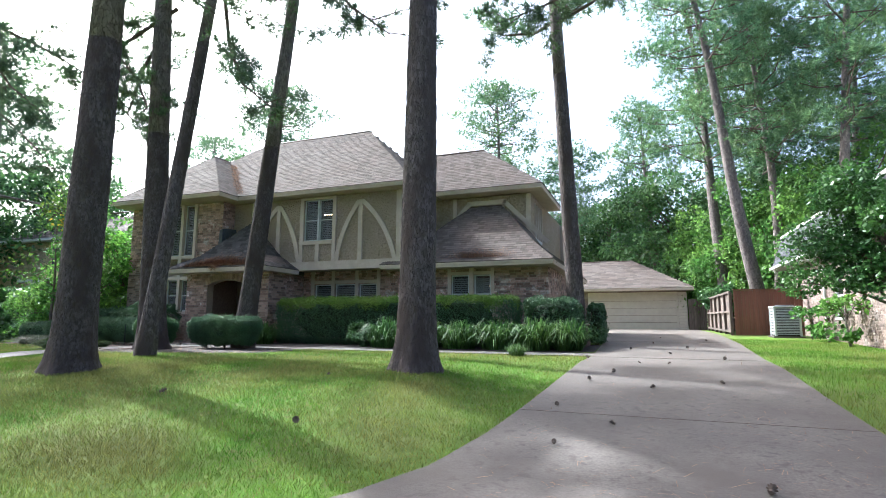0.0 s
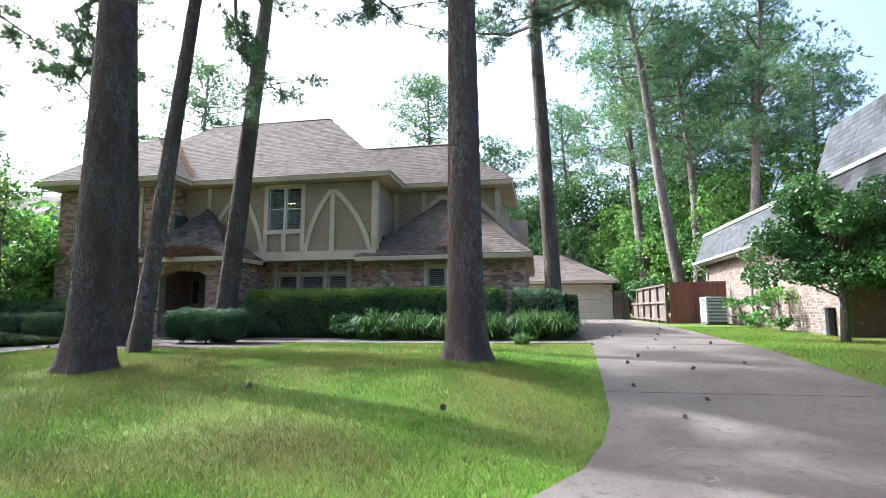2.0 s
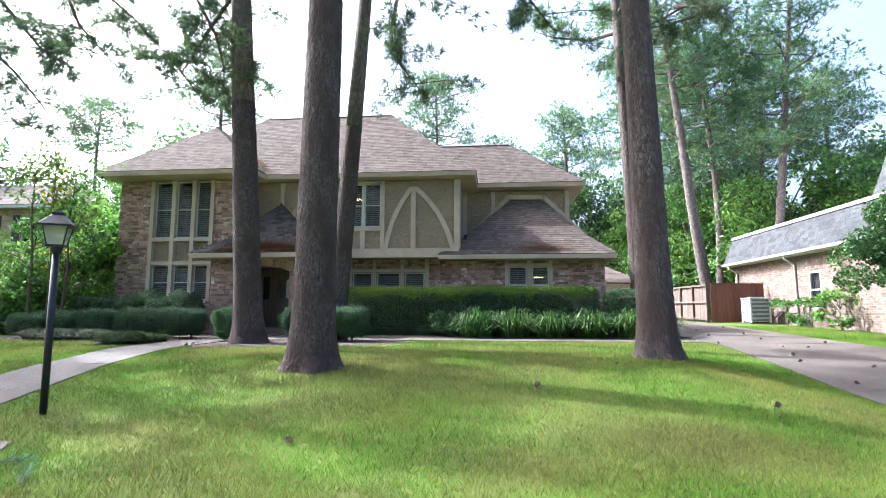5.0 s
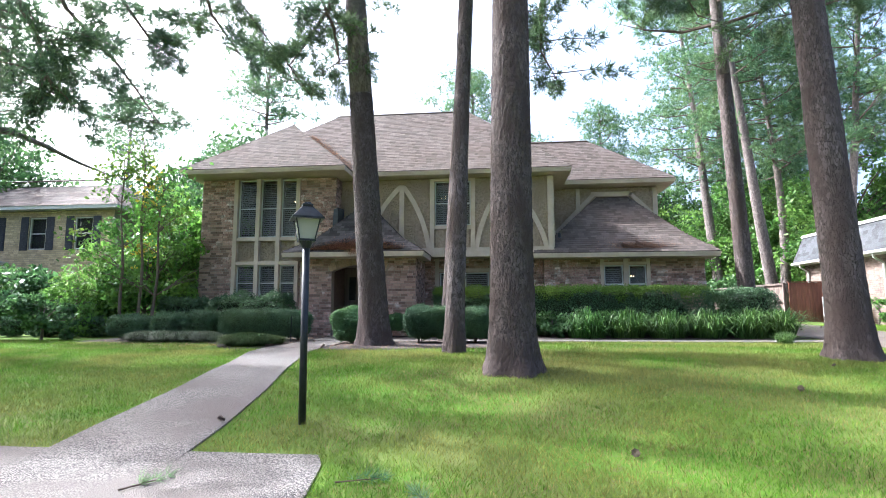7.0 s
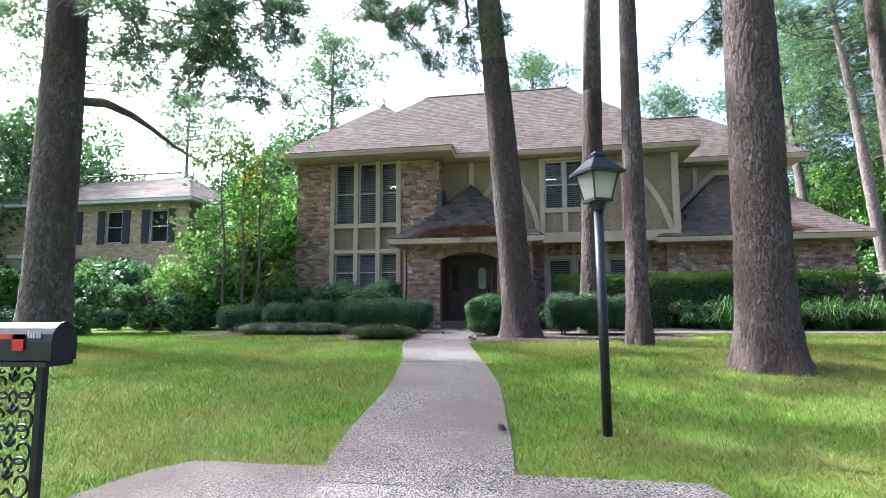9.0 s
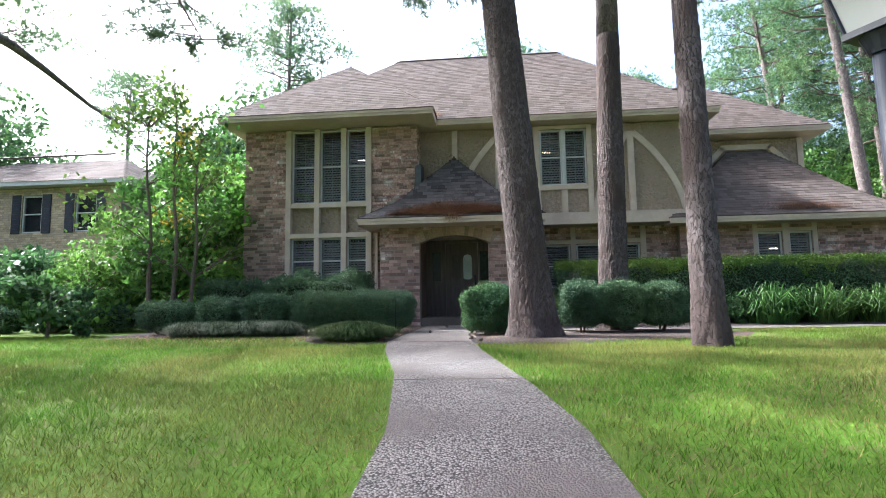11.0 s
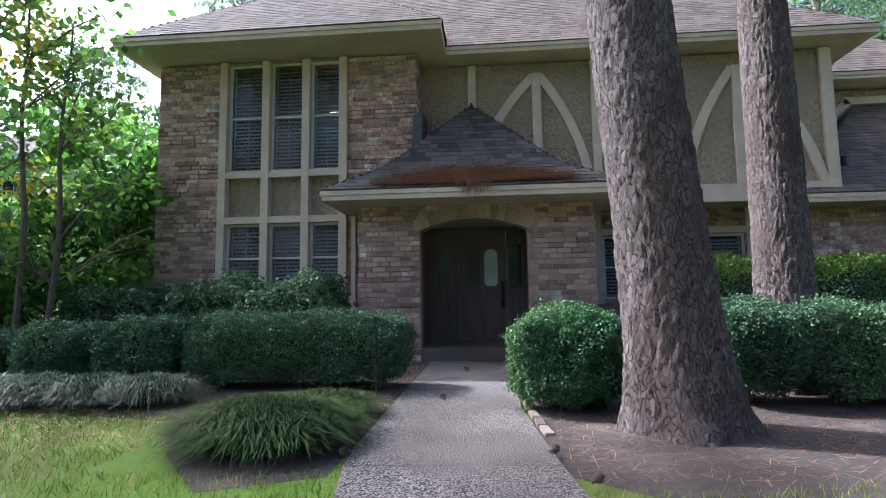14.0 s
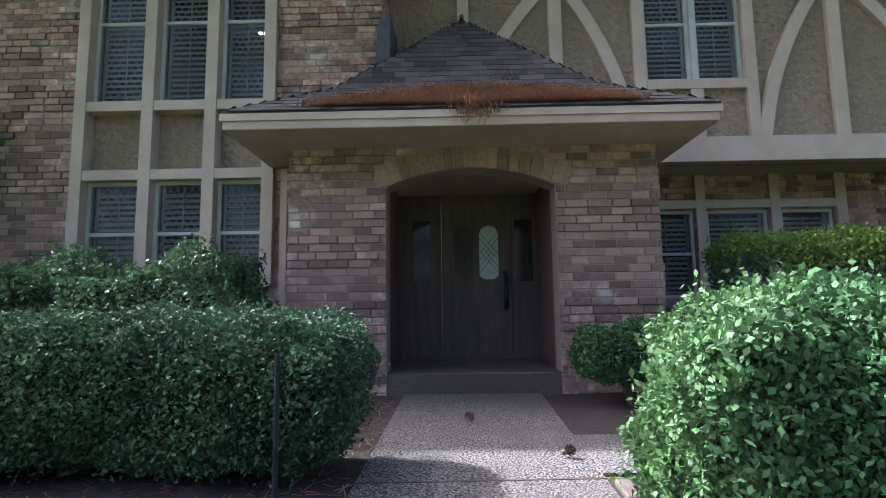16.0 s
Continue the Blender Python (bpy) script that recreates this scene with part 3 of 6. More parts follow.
# right block
g = Geo()
RWIN = [(-6.47, -5.80, 1.6, 2.97), (-5.61, -5.0, 1.6, 2.97)]
rect_with_holes(g, -8.6, -3.0, BASE, 3.25, 17.82, 18.05, RWIN)
walls["right"] = wall("right_wall", g, MORTAR)
walls["right_side"] = wall("right_side_wall", Geo().box(-3.23, 18.05, BASE, -3.0, 27.0, 3.25), MORTAR)
g = Geo()
rect_with_holes(g, -8.28, -3.95, 3.0, 6.25, 19.8, 20.0, [])
wall("wing_wall", g, STUCCO)
g = Geo()
rect_with_holes(g, 20.0, 27.0, 3.0, 6.25, -4.17, -3.95, [(20.55, 21.95, 4.5, 6.0)], plane="x")
wall("wing_side_wall", g, STUCCO)

# timber on the stucco
TY0, TY1 = 17.31, 17.37


def beam(g, x0, z0, x1, z1, y0=TY0, y1=TY1):
    g.box(x0, y0, z0, x1, y1, z1)


def arc(base, apex, width, bulge, y0, y1):
    """A curved timber brace between two points in the plane of the wall."""
    g = Geo()
    steps = 12
    a, b = Vector((base[0], 0, base[1])), Vector((apex[0], 0, apex[1]))
    n = Vector((b.z - a.z, 0, -(b.x - a.x))).normalized()
    if n.x * (a.x - b.x) < 0:
        n = -n
    rows = []
    for i in range(steps + 1):
        t = i / steps
        p = a.lerp(b, t) + n * bulge * 4 * t * (1 - t)
        rows.append(p)
    for i, p in enumerate(rows):
        d = (rows[min(i + 1, steps)] - rows[max(i - 1, 0)]).normalized()
        s = Vector((d.z, 0, -d.x)) * width / 2
        g.v += [((p - s).x, y0, (p - s).z), ((p + s).x, y0, (p + s).z), ((p + s).x, y1, (p + s).z), ((p - s).x, y1, (p - s).z)]
    for i in range(steps):
        k = 4 * i
        g.f += [(k + e, k + (e + 1) % 4, k + 4 + (e + 1) % 4, k + 4 + e) for e in range(4)]
    g.f += [(3, 2, 1, 0), (4 * steps, 4 * steps + 1, 4 * steps + 2, 4 * steps + 3)]
    return g


part("jetty_beam", Geo().box(-13.2, 17.27, 3.28, -8.26, 17.45, 3.62), TRIM, house, bevel=0.008)
for x0, x1, z0, z1 in ((-15.12, -14.96, 4.4, 6.2), (-13.86, -13.68, 3.62, 5.98), (-12.72, -12.56, 3.62, 6.2), (-11.22, -11.06, 3.62, 6.2), (-10.07, -9.89, 3.62, 5.95), (-8.46, -8.27, 3.62, 6.2), (-11.98, -11.80, 3.62, 4.3)):
    part("timber_post", Geo().box(x0, TY0 - 0.004, z0, x1, TY1 + 0.005, z1), TRIM, house, bevel=0.006)
part("timber_rail", Geo().box(-12.56, TY0 - 0.012, 4.30, -11.22, TY1 + 0.01, 4.44), TRIM, house, bevel=0.006)
part("timber_rail", Geo().box(-12.56, TY0 - 0.012, 6.1, -11.22, TY1 + 0.01, 6.2), TRIM, house, bevel=0.006)
for base, apex, bulge in (((-11.02, 3.62), (-10.05, 5.9), 0.16), ((-8.52, 3.62), (-9.9, 5.9), 0.22), ((-15.15, 3.62), (-13.83, 5.92), 0.18), ((-12.76, 3.62), (-13.71, 5.92), 0.16)):
    part("timber_brace", arc(base, apex, 0.17, bulge, TY0, TY1 + 0.003), TRIM, house)
part("timber_corner", Geo().box(-8.28, 17.33, 3.62, -8.23, 17.55, 6.2), TRIM, house)
for x0, x1, z0, z1 in ((-4.12, -3.94, 3.4, 6.25), (-8.28, -8.1, 3.6, 6.25), (-7.1, -6.95, 5.1, 6.25)):
    part("timber_post", Geo().box(x0, 19.75, z0, x1, 19.81, z1), TRIM, house)
for a, b in (((-8.3, 4.05), (-6.4, 6.0)), ((-6.5, 6.0), (-4.9, 6.0)), ((-5.0, 6.02), (-3.3, 4.3))):
    part("timber_trim", arc(a, b, 0.17, 0.0, 19.76, 19.81), TRIM, house)

# eaves: a fascia and a soffit slab each, with a dark drip edge
def eave(x0, y0, x1, y1, z, thick=0.17, label=""):
    e = part("eave", Geo().box(x0, y0, z - thick, x1, y1, z), TRIM, house, label, bevel=0.01)
    part("drip_edge", Geo().box(x0 - 0.012, y0 - 0.012, z - 0.012, x1 + 0.012, y1, z + 0.016), DRIP, e)
    part("fascia_board", Geo().box(x0 - 0.022, y0 - 0.022, z - 0.085, x1 + 0.022, y0 + 0.02, z - 0.014), TRIM, e)


eave(-21.6, 15.84, -15.52, 24.3, 6.4)
eave(-15.52, 16.87, -7.65, 24.3, 6.405)
eave(-7.65, 19.2, -3.4, 23.8, 6.47)
eave(-17.44, 15.27, -12.67, 16.69, 3.3, label="cream-painted porch eave with a dark drip edge")
eave(-16.07, 16.69, -12.67, 17.3, 3.298)
eave(-9.03, 17.15, -2.7, 17.8, 3.37)
eave(-3.0, 17.8, -2.7, 27.0, 3.365)

# roofs: planes laid with single shingles
def shingles(parent, quad, rng, single=0, expo=0.13, tab=0.22, material=None, tone=None):
    """Shingles over a roof plane given as eave left, eave right, top right, top left."""
    a, b, c, d = [Vector(p) for p in quad]
    across = (b - a).normalized()
    nrm = across.cross(d - a)
    if nrm.length < 1e-6:
        nrm = across.cross(c - a)
    nrm.normalize()
    if nrm.z < 0:
        nrm = -nrm
    up = nrm.cross(across)
    if up.z < 0:
        up = -up
    run = max((c - a).dot(up), (d - a).dot(up))
    rows = max(1, int(run / expo))
    g, count = Geo(), 0
    base = Geo()
    base.face([p - nrm * 0.01 for p in (a, b, c, d)])
    ob = part("roof_deck", base, DRIP, parent)

    def edge(p, q, h):
        hp, hq = (p - a).dot(up), (q - a).dot(up)
        t = 0 if abs(hq - hp) < 1e-6 else min(1, max(0, (h - hp) / (hq - hp)))
        return (p.lerp(q, t) - a).dot(across)

    for r in range(rows):
        h0, h1 = r * run / rows, (r + 1) * run / rows
        l, rr = edge(a, d, (h0 + h1) / 2), edge(b, c, (h0 + h1) / 2)
        x = l - rng.uniform(0, tab)
        while x < rr:
            w = tab * rng.choice([0.6, 0.85, 1.0, 1.0, 1.25])
            x0, x1 = max(x, l), min(x + w - 0.006, rr)
            if x1 - x0 > 0.02:
                t0 = 0.007 + rng.uniform(0, 0.005)
                s = rng.uniform(-0.006, 0.006)
                p = [a + across * x0 + up * (h0 - 0.012 + s), a + across * x1 + up * (h0 - 0.012 + s), a + across * x1 + up * (h1 + 0.01), a + across * x0 + up * (h1 + 0.01)]
                top = [p[0] + nrm * t0, p[1] + nrm * t0, p[2] + nrm * 0.003, p[3] + nrm * 0.003]
                if count < single:
                    one = Geo()
                    one.v = [tuple(q) for q in p[:2] + top]
                    one.f = [(2, 3, 4, 5), (0, 1, 3, 2), (0, 2, 5), (1, 4, 3)]
                    part("shingle", one, tone or SHINGLE_ONE, parent)
                    count += 1
                else:
                    n = len(g.v)
                    g.v += [tuple(q) for q in p[:2] + top]
                    g.f += [(n + 2, n + 3, n + 4, n + 5), (n, n + 1, n + 3, n + 2), (n, n + 2, n + 5), (n + 1, n + 4, n + 3)]
            x += w
    if g.v:
        tagged(part("shingling", g, material or SHINGLE, parent), kind="stuff")


rng = random.Random(5)
EZ = 6.41
main_roof = part("roof", Geo().tube([(-17.25, 20.6, 9.98), (-11.5, 20.6, 9.98)], [0.05, 0.05], 6), DRIP, house, "brown shingled hipped roof")
shingles(main_roof, [(-21.6, 16.85, EZ), (-7.63, 16.85, EZ), (-11.5, 20.6, 9.98), (-17.25, 20.6, 9.98)], rng)
shingles(main_roof, [(-7.63, 16.85, EZ), (-7.63, 24.35, EZ), (-11.5, 20.6, 9.98), (-11.5, 20.6, 9.98)], rng)
shingles(main_roof, [(-7.63, 24.35, EZ), (-21.6, 24.35, EZ), (-17.25, 20.6, 9.98), (-11.5, 20.6, 9.98)], rng, expo=0.3, tab=0.9)
left_roof = part("roof", Geo().tube([(-18.5, 18.5, 8.92), (-18.5, 19.5, 8.92)], [0.04, 0.04], 6), DRIP, house)
shingles(left_roof, [(-21.62, 15.82, EZ), (-15.5, 15.82, EZ), (-18.5, 18.5, 8.92), (-18.5, 18.5, 8.92)], rng)
shingles(left_roof, [(-15.5, 15.82, EZ), (-15.5, 17.4, EZ), (-18.5, 19.6, 8.92), (-18.5, 18.5, 8.92)], rng)
shingles(left_roof, [(-21.62, 24.35, EZ), (-21.62, 15.82, EZ), (-18.5, 18.5, 8.92), (-18.5, 21.7, 8.92)], rng)
shingles(left_roof, [(-18.5, 21.7, 8.92), (-18.5, 19.5, 8.92), (-17.25, 20.6, 9.98), (-17.25, 20.6, 9.98)], rng)
wing_roof = part("roof", Geo().tube([(-10.4, 21.5, 8.75), (-6.3, 21.5, 8.75)], [0.05, 0.05], 6), DRIP, house)
shingles(wing_roof, [(-9.6, 19.18, 6.48), (-3.38, 19.18, 6.48), (-6.3, 21.5, 8.75), (-10.6, 21.5, 8.75)], rng)
shingles(wing_roof, [(-3.38, 19.18, 6.48), (-3.38, 23.82, 6.48), (-6.3, 21.5, 8.75), (-6.3, 21.5, 8.75)], rng)
low_roof = part("roof", Geo().tube([(-6.32, 19.74, 5.84), (-5.09, 19.74, 5.84)], [0.03, 0.03], 6), DRIP, house, "low shingled roof over the side bay")
shingles(low_roof, [(-9.03, 17.13, 3.38), (-2.68, 17.13, 3.38), (-3.5, 18.05, 4.1), (-8.15, 18.05, 4.1)], rng)
shingles(low_roof, [(-8.15, 18.05, 4.1), (-3.5, 18.05, 4.1), (-5.09, 19.74, 5.84), (-6.32, 19.74, 5.84)], rng)
shingles(low_roof, [(-2.68, 17.13, 3.38), (-2.68, 27.0, 3.38), (-3.5, 27.0, 4.1), (-3.5, 18.05, 4.1)], rng)
shingles(low_roof, [(-3.5, 18.05, 4.1), (-3.5, 19.8, 4.1), (-3.96, 19.8, 4.75), (-5.09, 19.74, 5.84)], rng)
shingles(low_roof, [(-9.03, 17.6, 3.38), (-9.03, 17.13, 3.38), (-8.15, 18.05, 4.1), (-8.15, 18.05, 4.1)], rng)
shingles(low_roof, [(-8.15, 19.8, 4.1), (-8.15, 18.05, 4.1), (-6.32, 19.74, 5.84), (-6.32, 19.78, 5.84)], rng)
porch_roof = part("porch_roof", Geo().tube([(-15.06, 17.2, 5.36), (-15.06, 17.34, 5.36)], [0.03, 0.03], 6), DRIP, house, "steep dark-shingled porch roof with flared eaves")
PL, PR, PA = (-17.46, 15.25, 3.31), (-12.65, 15.25, 3.31), (-15.06, 17.33, 5.38)
QL, QR = (-16.55, 16.05, 3.86), (-13.56, 16.05, 3.86)
shingles(porch_roof, [PL, PR, QR, QL], rng, 150)
shingles(porch_roof, [QL, QR, PA, PA], rng, 120)
shingles(porch_roof, [(-12.65, 15.25, 3.31), (-12.65, 17.35, 3.31), (-13.56, 17.35, 3.86), QR], rng, 30)
shingles(porch_roof, [QR, (-13.56, 17.35, 3.86), PA, PA], rng, 30)
shingles(porch_roof, [(-17.46, 16.69, 3.31), PL, QL, (-16.55, 16.69, 3.86)], rng)
shingles(porch_roof, [(-16.55, 17.35, 3.86), QL, PA, PA], rng)

# windows
def slatted_window(x0, x1, z0, z1, y, split=True, lattice=True, parent=None, glow=False, lobe=0):
    """A double-hung window with leaded panes before inside shutters; it looks to -y."""
    w = part("window", Geo(), WINDOW_PAINT, parent or house)
    fr = Geo()
    f = 0.045
    for b in ((x0, z0, x0 + f, z1), (x1 - f, z0, x1, z1), (x0 + f, z0, x1 - f, z0 + f), (x0 + f, z1 - f, x1 - f, z1)):
        fr.box(b[0], y, b[1], b[2], y + 0.06, b[3])
    mid = (z0 + z1) / 2
    if split:
        fr.box(x0 + f, y - 0.006, mid - 0.02, x1 - f, y + 0.05, mid + 0.02)
    part("window_frame", fr, WINDOW_PAINT, w)
    pane = part("pane", Geo().box(x0 + f, y + 0.022, z0 + f, x1 - f, y + 0.027, z1 - f), GLASS, w)
    pane.visible_shadow = False
    if lattice:
        lg = Geo()
        W, Ht = x1 - x0 - 2 * f, z1 - z0 - 2 * f
        step = W / 4
        for k in range(-int(Ht / step) - 5, 9):
            for sgn in (1, -1):
                pts = []
                for s in np.linspace(0, 1, 2):
                    pts.append((s * W, (k * step + s * W * 1.5) if sgn > 0 else (k * step + (1 - s) * W * 1.5)))
                (u0, v0), (u1, v1) = pts
                cl = []
                for lim in (0, Ht):
                    if (v0 - lim) * (v1 - lim) < 0:
                        t = (lim - v0) / (v1 - v0)
                        cl.append((u0 + t * (u1 - u0), lim))
                ends = [(u, v) for u, v in pts if 0 <= v <= Ht] + cl
                if len(ends) == 2:
                    (p, q), (r, s2) = ends
                    n = Vector((s2 - q, -(r - p))).normalized() * 0.0035
                    xa, za = x0 + f, z0 + f
                    lg.face([(xa + p - n.x, y + 0.018, za + q - n.y), (xa + r - n.x, y + 0.018, za + s2 - n.y), (xa + r + n.x, y + 0.018, za + s2 + n.y), (xa + p + n.x, y + 0.018, za + q + n.y)])
        part("lead_lattice", lg, LEAD, w)
    sg = Geo()
    z = z0 + f + 0.03
    while z < z1 - f - 0.04:
        sg.hexa([(x0 + f + 0.03, y + 0.10, z - 0.022), (x1 - f - 0.03, y + 0.10, z - 0.022), (x1 - f - 0.03, y + 0.135, z + 0.02), (x0 + f + 0.03, y + 0.135, z + 0.02),
                 (x0 + f + 0.03, y + 0.094, z - 0.016), (x1 - f - 0.03, y + 0.094, z - 0.016), (x1 - f - 0.03, y + 0.129, z + 0.026), (x0 + f + 0.03, y + 0.129, z + 0.026)])
        z += 0.072
    for xa, xb in ((x0 + f, x0 + f + 0.032), (x1 - f - 0.032, x1 - f)):
        sg.box(xa, y + 0.085, z0 + f, xb, y + 0.12, z1 - f)
    sg.box((x0 + x1) / 2 - 0.008, y + 0.08, z0 + f + 0.05, (x0 + x1) / 2 + 0.008, y + 0.09, z1 - f - 0.05)
    part("shutter", sg, SLAT, w, "dark louvred inside shutter")
    return w


bays = [(WX[0][1], WX[1][0]), (WX[1][1], WX[2][0]), (WX[2][1], WX[3][0])]
for a, b in WX:
    part("bay_post", Geo().box(a, 16.62, 1.68, b, 16.9, 6.2), TRIM, house, bevel=0.006)
for z0, z1 in ((3.01, 3.14), (3.89, 4.02), (1.60, 1.70)):
    part("bay_rail", Geo().box(-19.78, 16.635, z0, -17.54, 16.88, z1), TRIM, house, bevel=0.006)
for a, b in bays:
    slatted_window(a, b, 4.02, 6.18, 16.76)
    slatted_window(a, b, 1.70, 3.01, 16.76)
    part("bay_panel", Geo().box(a, 16.80, 3.14, b, 16.86, 3.89), STUCCO, house)
for a, b in ((-12.55, -11.92), (-11.85, -11.22)):
    slatted_window(a, b, 4.44, 6.1, 17.40)
part("mullion", Geo().box(-11.92, 17.35, 4.44, -11.85, 17.5, 6.1), WINDOW_PAINT, house)
for a, b, z0, z1 in LOWWIN:
    slatted_window(a, b, z0, z1, 18.16)
for a, b, z0, z1 in RWIN:
    slatted_window(a, b, z0, z1, 17.86)
for x0, x1 in ((-12.62, -12.47), (-11.66, -11.52), (-10.58, -10.44), (-9.63, -9.48)):
    part("window_post", Geo().box(x0, 18.07, 1.4, x1, 18.13, 3.3), TRIM, house)
part("window_rail", Geo().box(-12.62, 18.075, 2.80, -9.48, 18.135, 2.92), TRIM, house)
for x0, x1 in ((-6.6, -6.48), (-5.79, -5.62), (-4.99, -4.87)):
    part("window_post", Geo().box(x0, 17.78, 1.5, x1, 17.83, 3.2), TRIM, house)
part("window_rail", Geo().box(-6.6, 17.785, 2.98, -4.87, 17.835, 3.08), TRIM, house)
side_win = part("window", Geo().box(-4.1, 20.55, 4.5, -3.92, 21.95, 4.6), WINDOW_PAINT, house)
for k in range(4):
    part("window_post", Geo().box(-4.0, 20.55 + k * 0.44, 4.6, -3.9, 20.63 + k * 0.44, 6.0), TRIM, side_win)
part("pane", Geo().box(-4.05, 20.6, 4.6, -4.03, 21.9, 6.0), GLASS, side_win)
# near-black boxes behind the glass; the rooms' gloom is in their colour
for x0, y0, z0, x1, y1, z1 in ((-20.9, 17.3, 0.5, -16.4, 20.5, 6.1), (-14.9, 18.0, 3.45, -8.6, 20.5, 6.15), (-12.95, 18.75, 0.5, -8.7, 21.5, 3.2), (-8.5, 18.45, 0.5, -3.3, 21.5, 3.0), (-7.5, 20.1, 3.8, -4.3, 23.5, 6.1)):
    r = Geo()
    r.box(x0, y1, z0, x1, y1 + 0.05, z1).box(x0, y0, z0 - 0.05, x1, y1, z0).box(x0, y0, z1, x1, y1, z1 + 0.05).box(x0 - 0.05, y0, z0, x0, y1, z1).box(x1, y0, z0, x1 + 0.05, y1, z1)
    part("room_lining", r, GLOOM, house)
for x, y, z in ((-17.95, 17.9, 5.55), (-12.3, 18.6, 5.75), (-5.3, 19.2, 2.62)):
    lamp = thing("ceiling_lamp", "small warm glowing lamp hanging inside a window", "lamp")
    bulbs = Geo()
    for k in range(5):
        bulbs.box(x - 0.16 + 0.08 * k, y, z - 0.02 + 0.015 * (k % 2), x - 0.12 + 0.08 * k, y + 0.04, z + 0.04)
    part("bulb", bulbs, WARM, lamp)
    part("rod", Geo().tube([(x, y + 0.02, z + 0.02), (x, y + 0.02, z + 0.5)], [0.01, 0.01], 6), IRON, lamp)
    part("arm", Geo().box(x - 0.18, y + 0.01, z - 0.035, x + 0.22, y + 0.03, z - 0.02), IRON, lamp)

# porch: brick front with a flat arch, floor, ceiling, door
AX, HALF, SPR, RISE = -15.03, 0.91, 2.70, 0.20
outline = [(-17.0, BASE), (AX - HALF, BASE), (AX - HALF, SPR)]
for i in range(1, 12):
    u = -1 + 2 * i / 12
    outline.append((AX + HALF * u, SPR + RISE * (1 - u * u)))
outline += [(AX + HALF, SPR), (AX + HALF, BASE), (-13.02, BASE), (-13.02, 3.16), (-17.0, 3.16)]
walls["porch"] = wall("porch_wall", Geo().prism(outline, 15.97, 16.28), MORTAR, "brick porch front with a flat arch")
walls["porch_l"] = wall("porch_side_wall", Geo().box(-17.0, 16.28, BASE, -16.75, 16.7, 3.16), MORTAR)
walls["porch_r"] = wall("porch_side_wall", Geo().box(-13.27, 16.28, BASE, -13.02, 18.12, 3.16), MORTAR)
# passage walls take the brick with shade painted in
wall("passage_wall", Geo().box(-16.2, 16.28, BASE, -15.98, 17.75, 3.16), BRICK_SHADED)
wall("passage_wall", Geo().box(-14.08, 16.28, BASE, -13.86, 17.75, 3.16), BRICK_SHADED)
wall("porch_ceiling", Geo().box(-16.0, 16.28, 2.96, -14.06, 17.75, 3.02), SOFFIT)
part("porch_floor", Geo().box(-15.97, 16.0, 0.4, -14.09, 17.75, 0.72), CONCRETE, house, bevel=0.015)
soldier = Geo()
for i in range(17):
    u0, u1 = -1.06 + 2.12 * i / 17 + 0.008, -1.06 + 2.12 * (i + 1) / 17 - 0.008
    lean = 0.10
    za, zb = SPR + RISE * max(0, 1 - u0 * u0) + 0.005, SPR + RISE * max(0, 1 - u1 * u1) + 0.005
    g = Geo().hexa([(AX + HALF * u0, 15.945, za), (AX + HALF * u1, 15.945, zb), (AX + HALF * u1, 15.98, zb), (AX + HALF * u0, 15.98, za),
                    (AX + HALF * u0 * (1 + lean), 15.945, za + 0.235), (AX + HALF * u1 * (1 + lean), 15.945, zb + 0.235), (AX + HALF * u1 * (1 + lean), 15.98, zb + 0.235), (AX + HALF * u0 * (1 + lean), 15.98, za + 0.235)])
    part("brick", g, BRICK_BUFF, walls["porch"])
front_door = part("front_door", Geo().box(-15.38, 17.58, 0.79, -14.44, 17.63, 2.86), DOOR_WOOD, house, "dark-stained panelled wooden front door with leaded lights")
part("door_frame", Geo().box(-15.98, 17.62, 0.72, -15.39, 17.7, 2.96).box(-14.43, 17.62, 0.72, -14.08, 17.7, 2.96).box(-15.39, 17.62, 2.87, -14.43, 17.7, 2.96), DOOR_WOOD, house)


def door_panel(cx, z0, z1, w, glass, light=None):
    """A raised panel or a leaded light with a rounded head."""
    pts = [(cx - w / 2, z0 + 0.05), (cx - w / 4, z0), (cx + w / 4, z0), (cx + w / 2, z0 + 0.05), (cx + w / 2, z1 - 0.1), (cx + w / 3, z1 - 0.03), (cx, z1), (cx - w / 3, z1 - 0.03), (cx - w / 2, z1 - 0.1)]
    p = part("door_light" if glass else "door_panel", Geo().prism(pts, 17.566, 17.582), (light or DOOR_GLARE) if glass else DOOR_WOOD, front_door, "leaded glass door light, reflection painted where pale" if glass else "", bevel=0.0 if glass else 0.008)
    if glass:
        lg = Geo()
        for k in range(-3, 12):
            for s in (1, -1):
                a, b = Vector((cx - w / 2, z0 + k * 0.085)), Vector((cx + w / 2, z0 + k * 0.085 + w * 1.2))
                if s < 0:
                    a.y, b.y = b.y, a.y
                if min(a.y, b.y) < z0 or max(a.y, b.y) > z1 - 0.03:
                    continue
                lg.face([(a.x, 17.563, a.y - 0.005), (b.x, 17.563, b.y - 0.005), (b.x, 17.563, b.y + 0.005), (a.x, 17.563, a.y + 0.005)])
        part("lead_lattice", lg, IRON, front_door)


